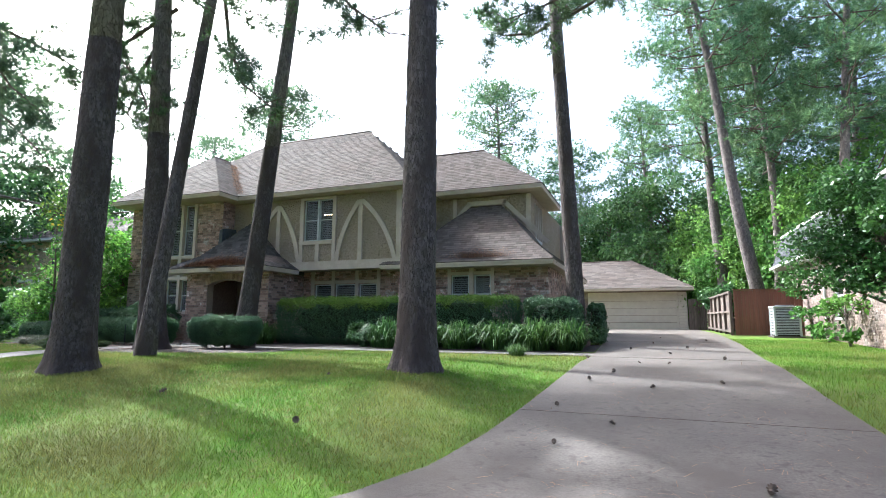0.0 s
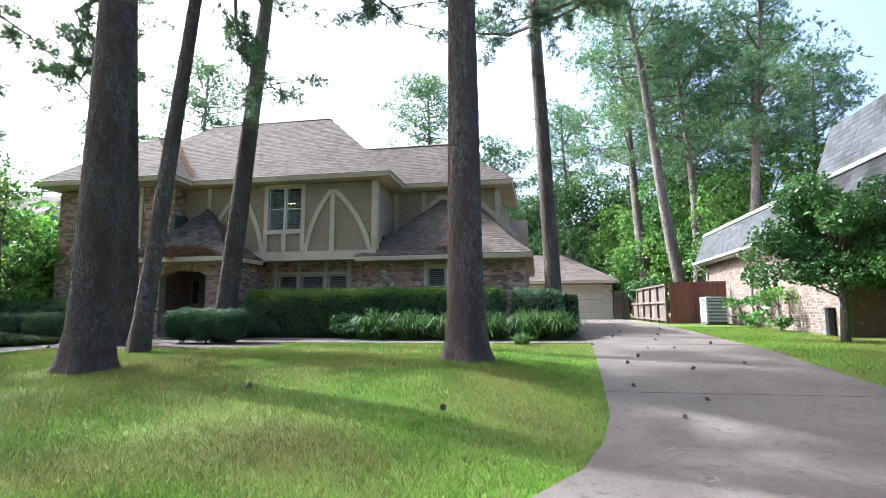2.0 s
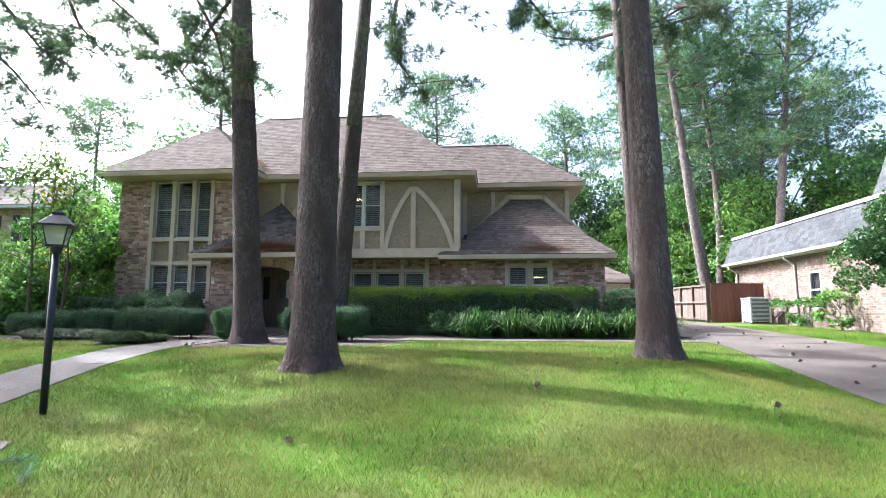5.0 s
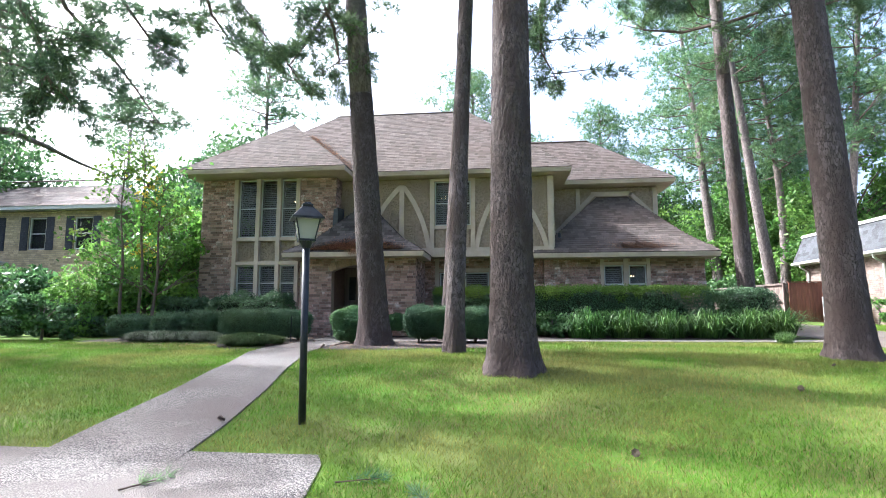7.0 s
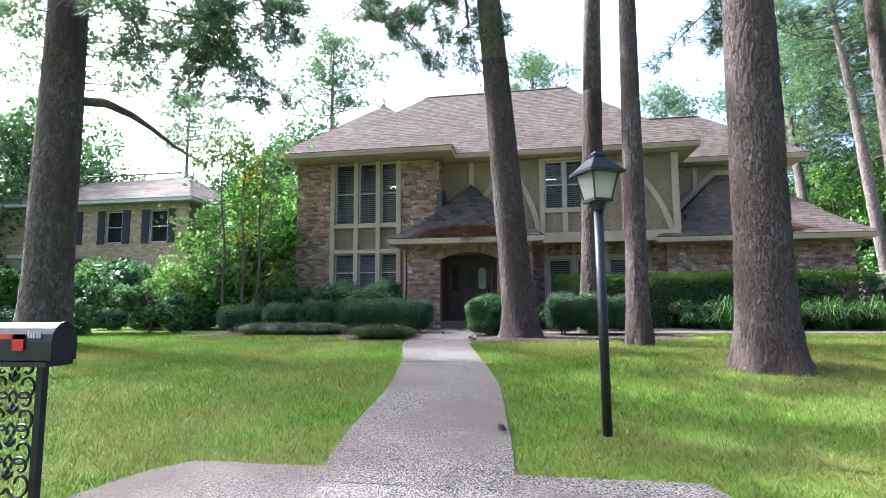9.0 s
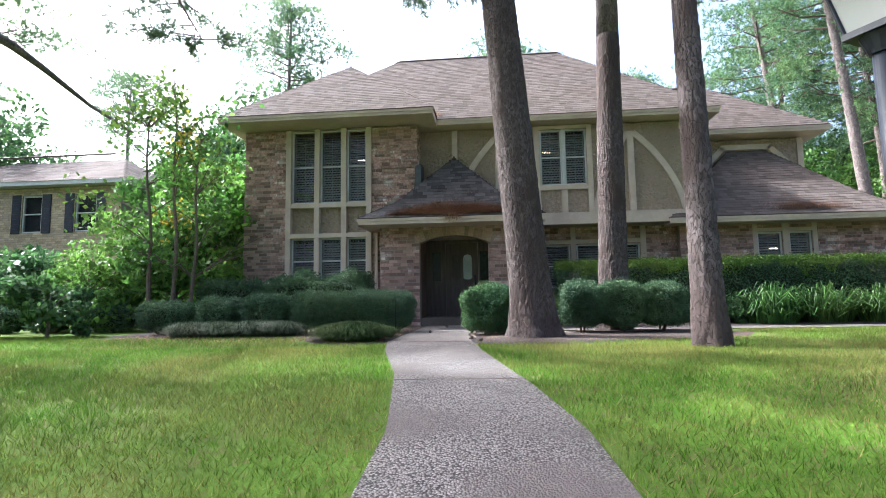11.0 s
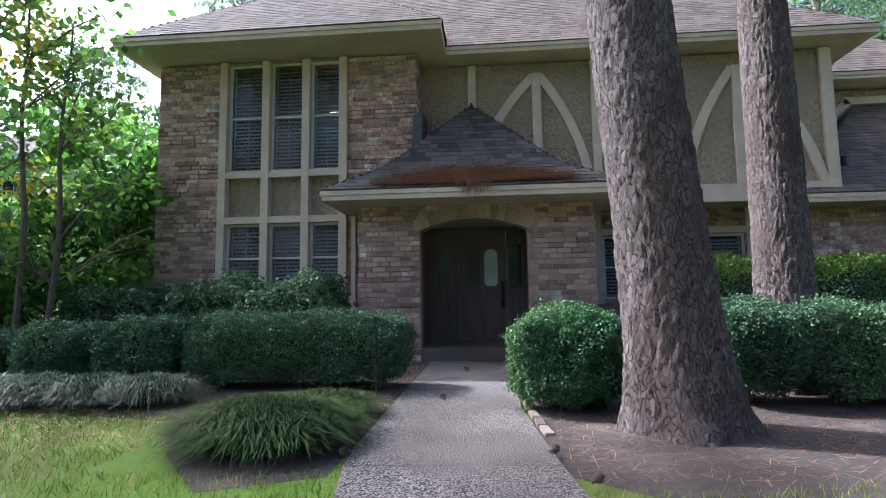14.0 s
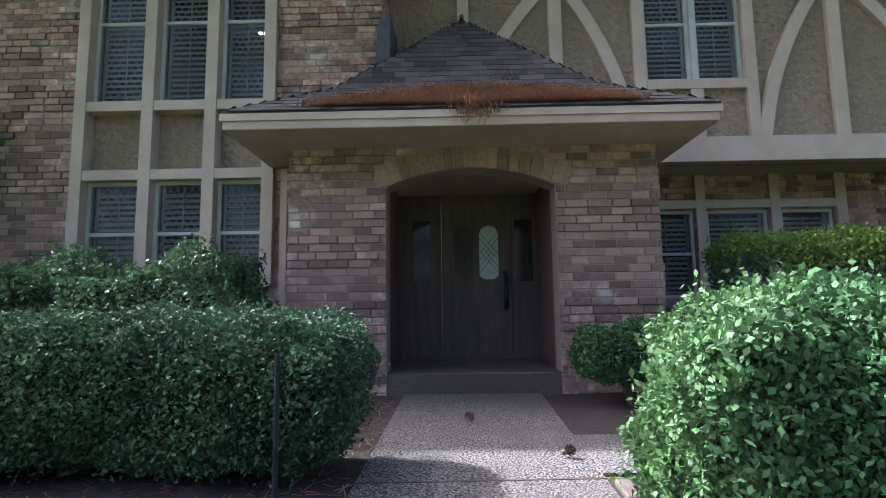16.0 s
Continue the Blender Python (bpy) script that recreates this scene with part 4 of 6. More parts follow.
# right light carries its reflection as colour, the left stays plain glass
door_panel(-14.74, 1.78, 2.52, 0.26, True)
door_panel(-15.08, 1.78, 2.52, 0.26, True, GLASS)
door_panel(-14.74, 1.0, 1.6, 0.3, False)
door_panel(-15.08, 1.0, 1.6, 0.3, False)
part("door_handle", Geo().tube([(-14.52, 17.55, 1.85), (-14.52, 17.5, 1.75), (-14.52, 17.5, 1.5), (-14.52, 17.55, 1.4)], [0.02, 0.015, 0.022, 0.03], 8).box(-14.55, 17.565, 1.35, -14.49, 17.58, 1.9), IRON, front_door, "dark iron door handle")
# sidelights: glass painted near-black, as panes without a reflection
for cx in (-15.66, -14.26):
    sl = part("side_light", Geo().box(cx - 0.12, 17.605, 1.75, cx + 0.12, 17.615, 2.6), DARK_GLASS, house, "dark leaded glass sidelight")
part("door_sill", Geo().box(-15.4, 17.5, 0.72, -14.42, 17.64, 0.79), DOOR_WOOD, house)
# flashing where the porch roof meets the left block
part("flashing", Geo().hexa([(-16.16, 16.60, 4.25), (-15.98, 16.60, 4.12), (-15.98, 17.36, 4.12), (-16.16, 17.36, 4.25), (-16.12, 16.60, 4.98), (-15.96, 16.60, 5.05), (-15.96, 17.36, 5.12), (-16.12, 17.36, 5.05)]), LEAD_DARK, house, "dark metal roof flashing")
part("downpipe", Geo().box(-17.3, 16.6, 0.5, -17.22, 16.68, 3.1), TRIM, house)
part("vent_cap", Geo().tube([(-8.05, 17.5, 3.95), (-8.05, 17.5, 4.12)], [0.06, 0.06], 8), IRON, house)


# ---- pines and other trees ----
def bark_trunk(name, pts, radii, parent, seed, around=72, step=0.05, top=9.0, plates=0.017):
    """A tapered trunk with bark plates standing proud of dark cracks, up to a height; a plain trunk above it."""
    pts = [Vector(p) for p in pts]
    length = [0.0]
    for a, b in zip(pts[:-1], pts[1:]):
        length.append(length[-1] + (b - a).length)
    tops = min(top, length[-1])
    rows = int(tops / step)
    hs = np.linspace(0, tops, rows)
    cx = np.array([np.interp(hs, length, [p[i] for p in pts]) for i in range(3)]).T
    rr = np.interp(hs, length, radii)
    g = Geo()
    for i in range(rows):
        for k in range(around):
            a = 2 * math.pi * k / around
            s = Vector((math.cos(a) * 13.0 * rr[i], math.sin(a) * 13.0 * rr[i], hs[i] * 4.6 + seed * 7.1))
            wob, wob2 = noise.noise(s * 0.9), noise.noise(s * 2.3 + Vector((9, 3, 1)))
            d, at = noise.voronoi(s + Vector((wob + 0.5 * wob2, 0.6 * wob2, wob * 0.6 - 0.5 * wob2)))
            flake = (math.sin(at[0].dot(Vector((12.9, 78.2, 37.7)))) + 1) * 0.5
            crack = min(1.0, (d[1] - d[0]) * 3.6) * (0.55 + 0.45 * flake) + 0.25 * wob2
            flare = 1 + 0.10 * math.exp(-hs[i] * 3.0) * math.sin(a * 5 + seed) + 0.02 * noise.noise(Vector((math.cos(a), math.sin(a), hs[i] * 0.5 + seed)))
            r = rr[i] * flare + plates * (crack - 0.6) + 0.006 * noise.noise(s * 3.1)
            g.v.append((cx[i][0] + r * math.cos(a), cx[i][1] + r * math.sin(a), cx[i][2]))
    for i in range(rows - 1):
        for k in range(around):
            a, b = i * around + k, i * around + (k + 1) % around
            g.f.append((a, b, b + around, a + around))
    ob = part(name, g, BARK_NEAR if around > 100 else BARK, parent, smooth=True)
    if length[-1] > tops + 0.1:
        keep = [(p, r) for p, r, l in zip(pts, radii, length) if l > tops]
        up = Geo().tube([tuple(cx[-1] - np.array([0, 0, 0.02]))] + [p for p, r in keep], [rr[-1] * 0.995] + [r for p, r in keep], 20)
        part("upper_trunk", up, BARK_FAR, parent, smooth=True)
    return ob


def limb_set(axis, seed, z0, z1, reach, count, clump=9, rise=0.35, length=0.32, needles=12, clumps=6):
    """Limbs from a trunk axis (a function of height) with clumps of needle tufts on them."""
    rng = np.random.default_rng(seed)
    g, cs, ds = Geo(), [], []
    for i in range(count):
        t = (i + 0.5) / count
        z = z0 + (z1 - z0) * t + rng.uniform(-0.3, 0.3)
        a = i * 2.4 + rng.uniform(-0.5, 0.5)
        out = reach * (1.0 - 0.55 * t) * rng.uniform(0.6, 1.1)
        p0 = np.array(axis(z))
        d = np.array([math.cos(a), math.sin(a), 0])
        side = np.array([-d[1], d[0], 0])
        pts = [p0 + d * out * s + np.array([0, 0, out * rise * s * s + rng.uniform(-0.1, 0.1) * s]) + side * rng.uniform(-0.15, 0.15) * out * s for s in (0, 0.35, 0.7, 1.0)]
        g.tube([tuple(p) for p in pts], [0.075 * (1 - 0.5 * t), 0.05, 0.03, 0.012], 5, False)
        for c in range(clumps):
            s = rng.uniform(0.5, 1.05)
            k = min(2, int(s * 3))
            f = min(1, s * 3 - k)
            q = pts[k] * (1 - f) + pts[min(3, k + 1)] * f if k < 3 else pts[3]
            q = q + side * rng.uniform(-0.35, 0.35) * out * 0.6 + np.array([0, 0, rng.uniform(0.0, 0.5)])
            base = pts[k]
            g.tube([tuple(base), tuple(q)], [0.018, 0.006], 3, False)
            pos = q + rng.normal(size=(clump, 3)) * np.array([0.3, 0.3, 0.17])
            cs.append(pos)
            ds.append(unit(pos - q + np.array([0, 0, 0.25])))
    return g, tufts(np.concatenate(cs), np.concatenate(ds), rng, needles, length, 0.04)


def pine(name, x, y, lean, r, height, seed, label, base_flare=1.55, crown=(11.0, None), reach=4.0, count=16, dense=13, kink=(0, 0), fine_bark=False):
    """A tall pine on the near lawn."""
    z = gz(x, y) - 0.05
    t = thing(name, label, "tree", "tall pines")
    hs = [0, 0.25, 0.7, 1.6, 3.5, 6.5, 10, 15, height]
    rs = [r * base_flare, r * 1.33, r * 1.14, r * 1.04, r, r * 0.9, r * 0.8, r * 0.6, r * 0.16]
    bend = lambda h: (x + lean[0] * h + kink[0] * math.sin(h * 0.35), y + lean[1] * h + kink[1] * math.sin(h * 0.35), z + h)
    bark_trunk("trunk", [bend(h) for h in hs], rs, t, seed, 170 if fine_bark else 72, 0.026 if fine_bark else 0.06, 6.6 if fine_bark else 9.0)
    top = crown[1] or height + 0.4
    g, n = limb_set(lambda zz: bend(zz - z), seed + 50, crown[0], top, reach, count + 6, dense, 0.35, 0.42, 12, 8)
    part("limb", g, TWIG, t)
    loose("needles", n, NEEDLE_DARK if seed % 2 else NEEDLE_HAZED, t)
    return t


pine("pine_tree", -10.03, 6.85, (0.010, 0.003), 0.33, 19, 1, "tall thick pine with plated grey-brown bark on the lawn", 1.6, (11.5, None), 4.5, 20, fine_bark=True)
pine("pine_tree", -3.83, 8.8, (-0.010, 0.048), 0.32, 19, 2, "tall straight pine with plated bark on the lawn", 1.6, (12.0, None), 4.2, 18)
pine("pine_tree", -11.17, 9.35, (0.028, 0.107), 0.185, 18, 3, "slim leaning pine on the lawn", 1.35, (11.5, None), 3.5, 14)
pine("pine_tree", -13.29, 11.36, (-0.077, 0.018), 0.335, 20, 4, "massive pine with a scarred trunk beside the front walk", 1.6, (12.5, None), 4.5, 20, fine_bark=True)
pine("pine_tree", -11.58, 13.12, (0.042, 0.089), 0.275, 18, 5, "leaning pine rising out of the clipped shrubs", 1.3, (12.5, None), 3.8, 14, fine_bark=True)
pine("pine_tree", -1.95, 17.01, (-0.04, -0.002), 0.26, 20, 6, "slim pine beside the corner of the house", 1.3, (11.0, None), 3.8, 16)
pine("pine_tree", -22.78, 8.6, (0.006, 0.0), 0.42, 19, 7, "thick pine with a long bare side limb", 1.5, (11.0, None), 4.4, 8, 9)


def far_pine(name, seed, height, r, bare, reach, count, lean=None):
    """A pine at the origin for the background: a bare trunk under a loose crown of rounded needle clumps."""
    t = thing(name, "tall slender pine with an open tufted crown", "tree", "slender pines")
    rng = np.random.default_rng(seed)
    lean = lean or (rng.uniform(-0.03, 0.03), rng.uniform(-0.02, 0.02))
    bow = rng.uniform(-0.25, 0.25, 2)
    axis = lambda z: np.array([lean[0] * z + bow[0] * math.sin(z * 0.3), lean[1] * z + bow[1] * math.sin(z * 0.26), z])
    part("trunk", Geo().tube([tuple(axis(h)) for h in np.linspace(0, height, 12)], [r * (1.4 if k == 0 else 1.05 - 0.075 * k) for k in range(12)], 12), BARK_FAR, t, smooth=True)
    g, cs, ds = Geo(), [], []
    for i in range(count):
        u = (i + rng.uniform()) / count
        z = bare + (height - bare) * u
        out = reach * math.sin(math.pi * (0.22 + 0.72 * u)) ** 0.8 * rng.uniform(0.35, 1.05)
        a = i * 2.4 + rng.uniform(-0.6, 0.6)
        c = axis(z) + np.array([math.cos(a) * out, math.sin(a) * out, out * rng.uniform(-0.05, 0.35)])
        p = axis(z - 0.15 * out)
        m = p * 0.45 + c * 0.55 + np.array([rng.uniform(-0.2, 0.2), rng.uniform(-0.2, 0.2), -0.08 * out])
        g.tube([tuple(p), tuple(m), tuple(c)], [0.06 * (1.1 - 0.6 * u), 0.032, 0.01], 5, False)
        for k in range(3):
            e = c + rng.normal(size=3) * np.array([0.65, 0.65, 0.3])
            g.tube([tuple(m), tuple(e)], [0.02, 0.006], 3, False)
            pos = e + rng.normal(size=(23, 3)) * np.array([0.38, 0.38, 0.22])
            cs.append(pos)
            ds.append(unit(pos - e + np.array([0, 0, 0.2])))
    part("limb", g, TWIG, t)
    loose("needles", tufts(np.concatenate(cs), np.concatenate(ds), rng, 12, 0.3, 0.042), NEEDLE_HAZED, t)
    return t


def broadleaf(name, label, seed, height, spread, trunk_r, leaf, count, material, blobs=26, low=0.3):
    """A broad-leaved tree at the origin: trunk, limbs, and leaves in many clumps."""
    t = thing(name, label, "tree", "broad-leaved trees")
    rng = np.random.default_rng(seed)
    g = Geo()
    g.tube([(0, 0, -0.1), (0.05, 0, height * 0.25), (0.0, 0.08, height * 0.5), (0.1, 0, height * 0.85)], [trunk_r * 1.3, trunk_r, trunk_r * 0.7, trunk_r * 0.2], 8)
    part("trunk", g, BARK_FAR, t, smooth=True)
    lg, cs = Geo(), []
    for i in range(blobs):
        a, zf = rng.uniform(0, 6.283), rng.uniform(low, 1.0)
        rad = spread * math.sqrt(rng.uniform(0.1, 1)) * math.sin(min(1, 1.25 - zf * 0.75) * 1.57)
        c = np.array([math.cos(a) * rad, math.sin(a) * rad, height * zf])
        st = np.array([0.03, 0.03, height * min(0.75, zf * 0.65)])
        lg.tube([tuple(st), tuple((st + c) / 2 + np.array([0, 0, 0.2])), tuple(c)], [trunk_r * 0.4, trunk_r * 0.22, 0.012], 5, False)
        n = count // blobs
        size = spread * rng.uniform(0.22, 0.42)
        pos = c + unit(rng.normal(size=(n, 3))) * size * rng.uniform(0.35, 1.0, (n, 1)) ** 0.6 * np.array([1, 1, 0.75])
        cs.append(pos)
    part("limb", lg, TWIG, t)
    loose("leaves", leaves(np.concatenate(cs), leaf, rng), material, t)
    return t


bgrng = random.Random(11)


def scatter(makers, spots):
    """Places the first tree of each kind and copies of it."""
    used = set()
    for kind, x, y, s, turn in spots:
        ob = makers[kind]
        m = Matrix.Translation((x, y, gz(x, y) - 0.05)) @ Matrix.Rotation(turn, 4, "Z") @ Matrix.Scale(s, 4)
        if kind in used:
            copy_thing(ob, m)
        else:
            ob.matrix_basis = m
            used.add(kind)


makers = {
    "p1": far_pine("pine_tree", 21, 19, 0.30, 10, 3.6, 46),
    "p2": far_pine("pine_tree", 22, 22, 0.32, 12.5, 3.8, 50),
    "p3": far_pine("pine_tree", 23, 16.5, 0.26, 8, 3.2, 44),
    "p4": far_pine("pine_tree", 24, 24, 0.36, 9.5, 4.2, 44, (-0.05, 0.1)),
    "p5": far_pine("pine_tree", 25, 24, 0.34, 14, 3.8, 36, (-0.15, -0.07)),
    "p7": far_pine("pine_tree", 27, 23, 0.3, 16.5, 3.9, 40),
    "p6": far_pine("pine_tree", 26, 21, 0.27, 9, 3.4, 44, (0.07, -0.1)),
    "b1": broadleaf("oak_tree", "full dense green oak tree", 31, 10, 4.8, 0.26, 0.17, 22000, LEAF_DARK, 60),
    "b2": broadleaf("oak_tree", "bright green leafy tree", 32, 8, 3.6, 0.18, 0.14, 20000, LEAF, 60, 0.12),
}
# p2 at (-29, 9.5) is added out of view to shade the left lawn
spots = [("p4", 4.6, 35.5, 1.0, 0.0), ("p5", 5.67, 30.7, 1.0, 0.0), ("p6", 8.2, 29.2, 1.0, 0.0), ("p3", 6.3, 31.3, 1.1, 2.0), ("p2", -29, 9.5, 0.7, 2.0), ("p1", 12.5, 38, 1.1, 4.0), ("p2", 13.5, 32, 1.0, 2.6),
         ("p3", 8.2, 43, 1.2, 3.1), ("p2", 15, 45, 1.0, 0.2), ("p1", 0.5, 52, 1.0, 1.7), ("p3", -6.5, 50, 0.95, 2.2), ("p7", -12.8, 47, 1.0, 0.5), ("p7", -47.3, 47, 0.97, 2.5), ("p7", -26.1, 33, 0.83, 4.1), ("p1", -14, 56, 0.9, 3.3),
         # p2 at (-30, 15.8): trunk kept out of view, added for its shadow
         ("p2", -30.0, 15.8, 1.0, 0.9), ("p1", -30, 50, 0.85, 2.9), ("p3", -36, 45, 0.9, 1.2), ("p2", -44, 42, 0.8, 3.7), ("p3", -19, 52, 0.95, 5.5), ("p1", -52, 36, 0.85, 2.0),
         ("b1", 3.0, 47, 1.15, 0.0), ("b1", 10, 43, 0.95, 1.0), ("b1", 21, 35, 1.0, 3.0), ("b1", -3.5, 58, 1.1, 4.0), ("b1", 25, 40, 1.1, 0.4),
         ("b2", 5.2, 42.5, 1.0, 0.5), ("b2", 6.5, 37, 1.05, 1.9), ("b2", 8.6, 39, 1.1, 3.0), ("b2", 12, 34.5, 1.0, 4.2), ("b2", 16.5, 33, 1.0, 5.1), ("b2", 10.0, 31, 1.1, 2.7), ("b2", 14, 29.5, 1.0, 0.8),
         ("b1", -26.5, 30, 0.9, 2.2), ("b1", -46, 30, 1.1, 1.3), ("b1", -55, 24, 1.1, 3.1), ("b2", -25, 25, 0.85, 0.1), ("b1", -40, 50, 1.1, 0.9), ("b1", -33, 40, 1.0, 2.0),
         ("b1", -50, 14, 1.1, 4.4), ("b2", -44, 18, 1.0, 5.2),
         # added trees behind the camera path, never in view
         ("p2", -30, -22, 1.0, 0.4), ("p1", -17, -25, 1.1, 1.4), ("p3", -5, -23, 1.1, 2.4), ("b1", -24, -27, 1.2, 3.4), ("b1", -10, -28, 1.2, 4.4), ("b1", 4, -26, 1.2, 5.4), ("p1", 14, -20, 1.0, 0.2), ("b1", 20, -10, 1.1, 0.2)]
scatter(makers, spots)

# the young tree with yellowing leaves, left of the house
young = thing("young_tree", "slender young tree with green and yellow autumn leaves", "tree")
rng = np.random.default_rng(77)
yg, green, lime, yellow = Geo(), [], [], []
for sx, sy, lx, ly, hh in ((-21.9, 14.6, -0.02, -0.02, 6.6), (-22.4, 14.4, -0.06, 0.01, 6.0), (-21.6, 14.8, 0.03, -0.02, 5.6)):
    z0 = gz(sx, sy)
    st = [np.array([sx + lx * h + 0.05 * math.sin(h * 2 + sx), sy + ly * h, z0 - 0.05 + h]) for h in np.linspace(0, hh, 9)]
    yg.tube([tuple(p) for p in st], list(np.linspace(0.06, 0.012, 9)), 7)
    for i in range(15):
        k = rng.integers(2, 8)
        a = rng.uniform(0, 6.283)
        ln = rng.uniform(0.9, 2.5) * (1.1 - k / 12)
        e = st[k] + np.array([math.cos(a) * ln, math.sin(a) * ln * 0.7, ln * rng.uniform(0.3, 0.7)])
        m = (st[k] + e) / 2 + np.array([0, 0, 0.12])
        yg.tube([tuple(st[k]), tuple(m), tuple(e)], [0.02, 0.013, 0.004], 5, False)
        pos = m + (e - m) * rng.uniform(-0.3, 1.1, (60, 1)) + rng.normal(size=(60, 3)) * 0.22
        pos = pos[pos[:, 0] < -20.9] if e[0] > -21.2 and k < 5 else pos
        which = rng.uniform()
        (green if which < 0.6 else lime if which < 0.93 else yellow).append(pos)
part("stem", yg, TWIG, young)
loose("leaves", leaves(np.concatenate(green), 0.10, rng, 0, 1.5), LEAF, young)
loose("leaves", leaves(np.concatenate(lime), 0.10, rng, 0, 1.5), LEAF_LIME, young)
loose("yellow_leaves", leaves(np.concatenate(yellow), 0.10, rng, 0, 1.4), LEAF_YELLOW, young, "yellow autumn leaves")
under = broadleaf("shrub_tree", "bright green understorey shrub with large leaves", 41, 3.9, 1.9, 0.07, 0.12, 4600, LEAF, 30, 0.1)
scatter({"u": under}, [("u", -23.1, 16.4, 1.0, 0.2), ("u", -24.7, 15.2, 0.6, 1.7), ("u", -22.7, 19.4, 1.35, 3.0), ("u", -24.4, 20.5, 1.2, 5.0)])
# its backlit look comes from the paler leaf colour
lime = broadleaf("shrub_tree", "understorey shrub with backlight painted into its lime-green leaves", 45, 4.6, 1.7, 0.06, 0.13, 4600, LEAF_BACKLIT, 30, 0.15)
lime.matrix_basis = Matrix.Translation((-22.6, 17.4, gz(-22.6, 17.4)))
dark_shrub = broadleaf("shrub", "dark green leafy shrub", 42, 1.7, 1.2, 0.05, 0.12, 2600, LEAF_DARK, 18, 0.15)
scatter({"d": dark_shrub}, [("d", -25.5, 12.6, 0.9, 0.4), ("d", -23.8, 12.9, 0.8, 1.4), ("d", -30, 19, 1.5, 2.4), ("d", -33, 20, 1.6, 3.4), ("d", -36, 20, 1.5, 4.0), ("d", -27, 17, 1.3, 0.8), ("d", -39, 21, 1.6, 5.0), ("d", -42, 20, 1.6, 1.0),
                            ("d", -8.6, 15.4, 0.5, 0.3), ("d", 4.5, 34, 1.5, 1.1)])
mag = broadleaf("magnolia_tree", "glossy dark evergreen tree with low spreading limbs", 43, 4.6, 2.1, 0.11, 0.075, 26000, LEAF_GLOSSY, 44, 0.42)
mag.matrix_basis = Matrix.Translation((5.15, 14.2, gz(5.15, 14.2))) @ Matrix.Scale(0.86, 4)
mag2 = broadleaf("bush", "thin yellow-green bush beside the brick wall", 44, 1.3, 0.7, 0.03, 0.09, 420, LEAF, 14, 0.2)
scatter({"y": mag2}, [("y", 5.55, 20.8, 1.0, 0), ("y", 5.6, 18.9, 1.15, 2), ("y", 5.5, 22.4, 0.9, 4)])


# hanging pine boughs that reach into view from the near crowns
def bough(parent_label, pts, seed, spread=0.7, dense=56):
    """A drooping pine limb with needle tufts along its outer part."""
    t = thing("pine_bough", parent_label, "branch", "hanging pine boughs")
    rng = np.random.default_rng(seed)
    pts = [np.array(p, float) for p in pts]
    g = Geo()
    n = len(pts)
    g.tube([tuple(p) for p in pts], [0.07 * (1 - 0.85 * i / (n - 1)) for i in range(n)], 7)
    cs, ds = [], []
    for i in range(1, n):
        for k in range(7):
            f = rng.uniform()
            p = pts[i - 1] * (1 - f) + pts[i] * f
            e = p + rng.normal(size=3) * spread * np.array([1, 1, 0.55]) + np.array([0, 0, -0.12])
            g.tube([tuple(p), tuple((p + e) / 2 + np.array([0, 0, 0.05])), tuple(e)], [0.016, 0.01, 0.004], 4, False)
            pos = p + (e - p) * rng.uniform(0.35, 1.1, (dense // 2, 1)) + rng.normal(size=(dense // 2, 3)) * 0.09
            cs.append(pos)
            ds.append(unit(pos - p))
    part("limb", g, TWIG, t)
    loose("needles", tufts(np.concatenate(cs), np.concatenate(ds), rng, 14, 0.25, 0.018), NEEDLE_DARK, t)
    return t


for i, pts in enumerate(BOUGHS):
    bough("drooping pine bough with long dark needles", pts, 200 + i)
part("side_limb", Geo().tube(SIDE_LIMB, [0.11, 0.10, 0.085, 0.07, 0.05, 0.035], 9), BARK_FAR, [o for o in bpy.data.objects if o.name.startswith("pine_tree") and not o.parent][6], smooth=True)


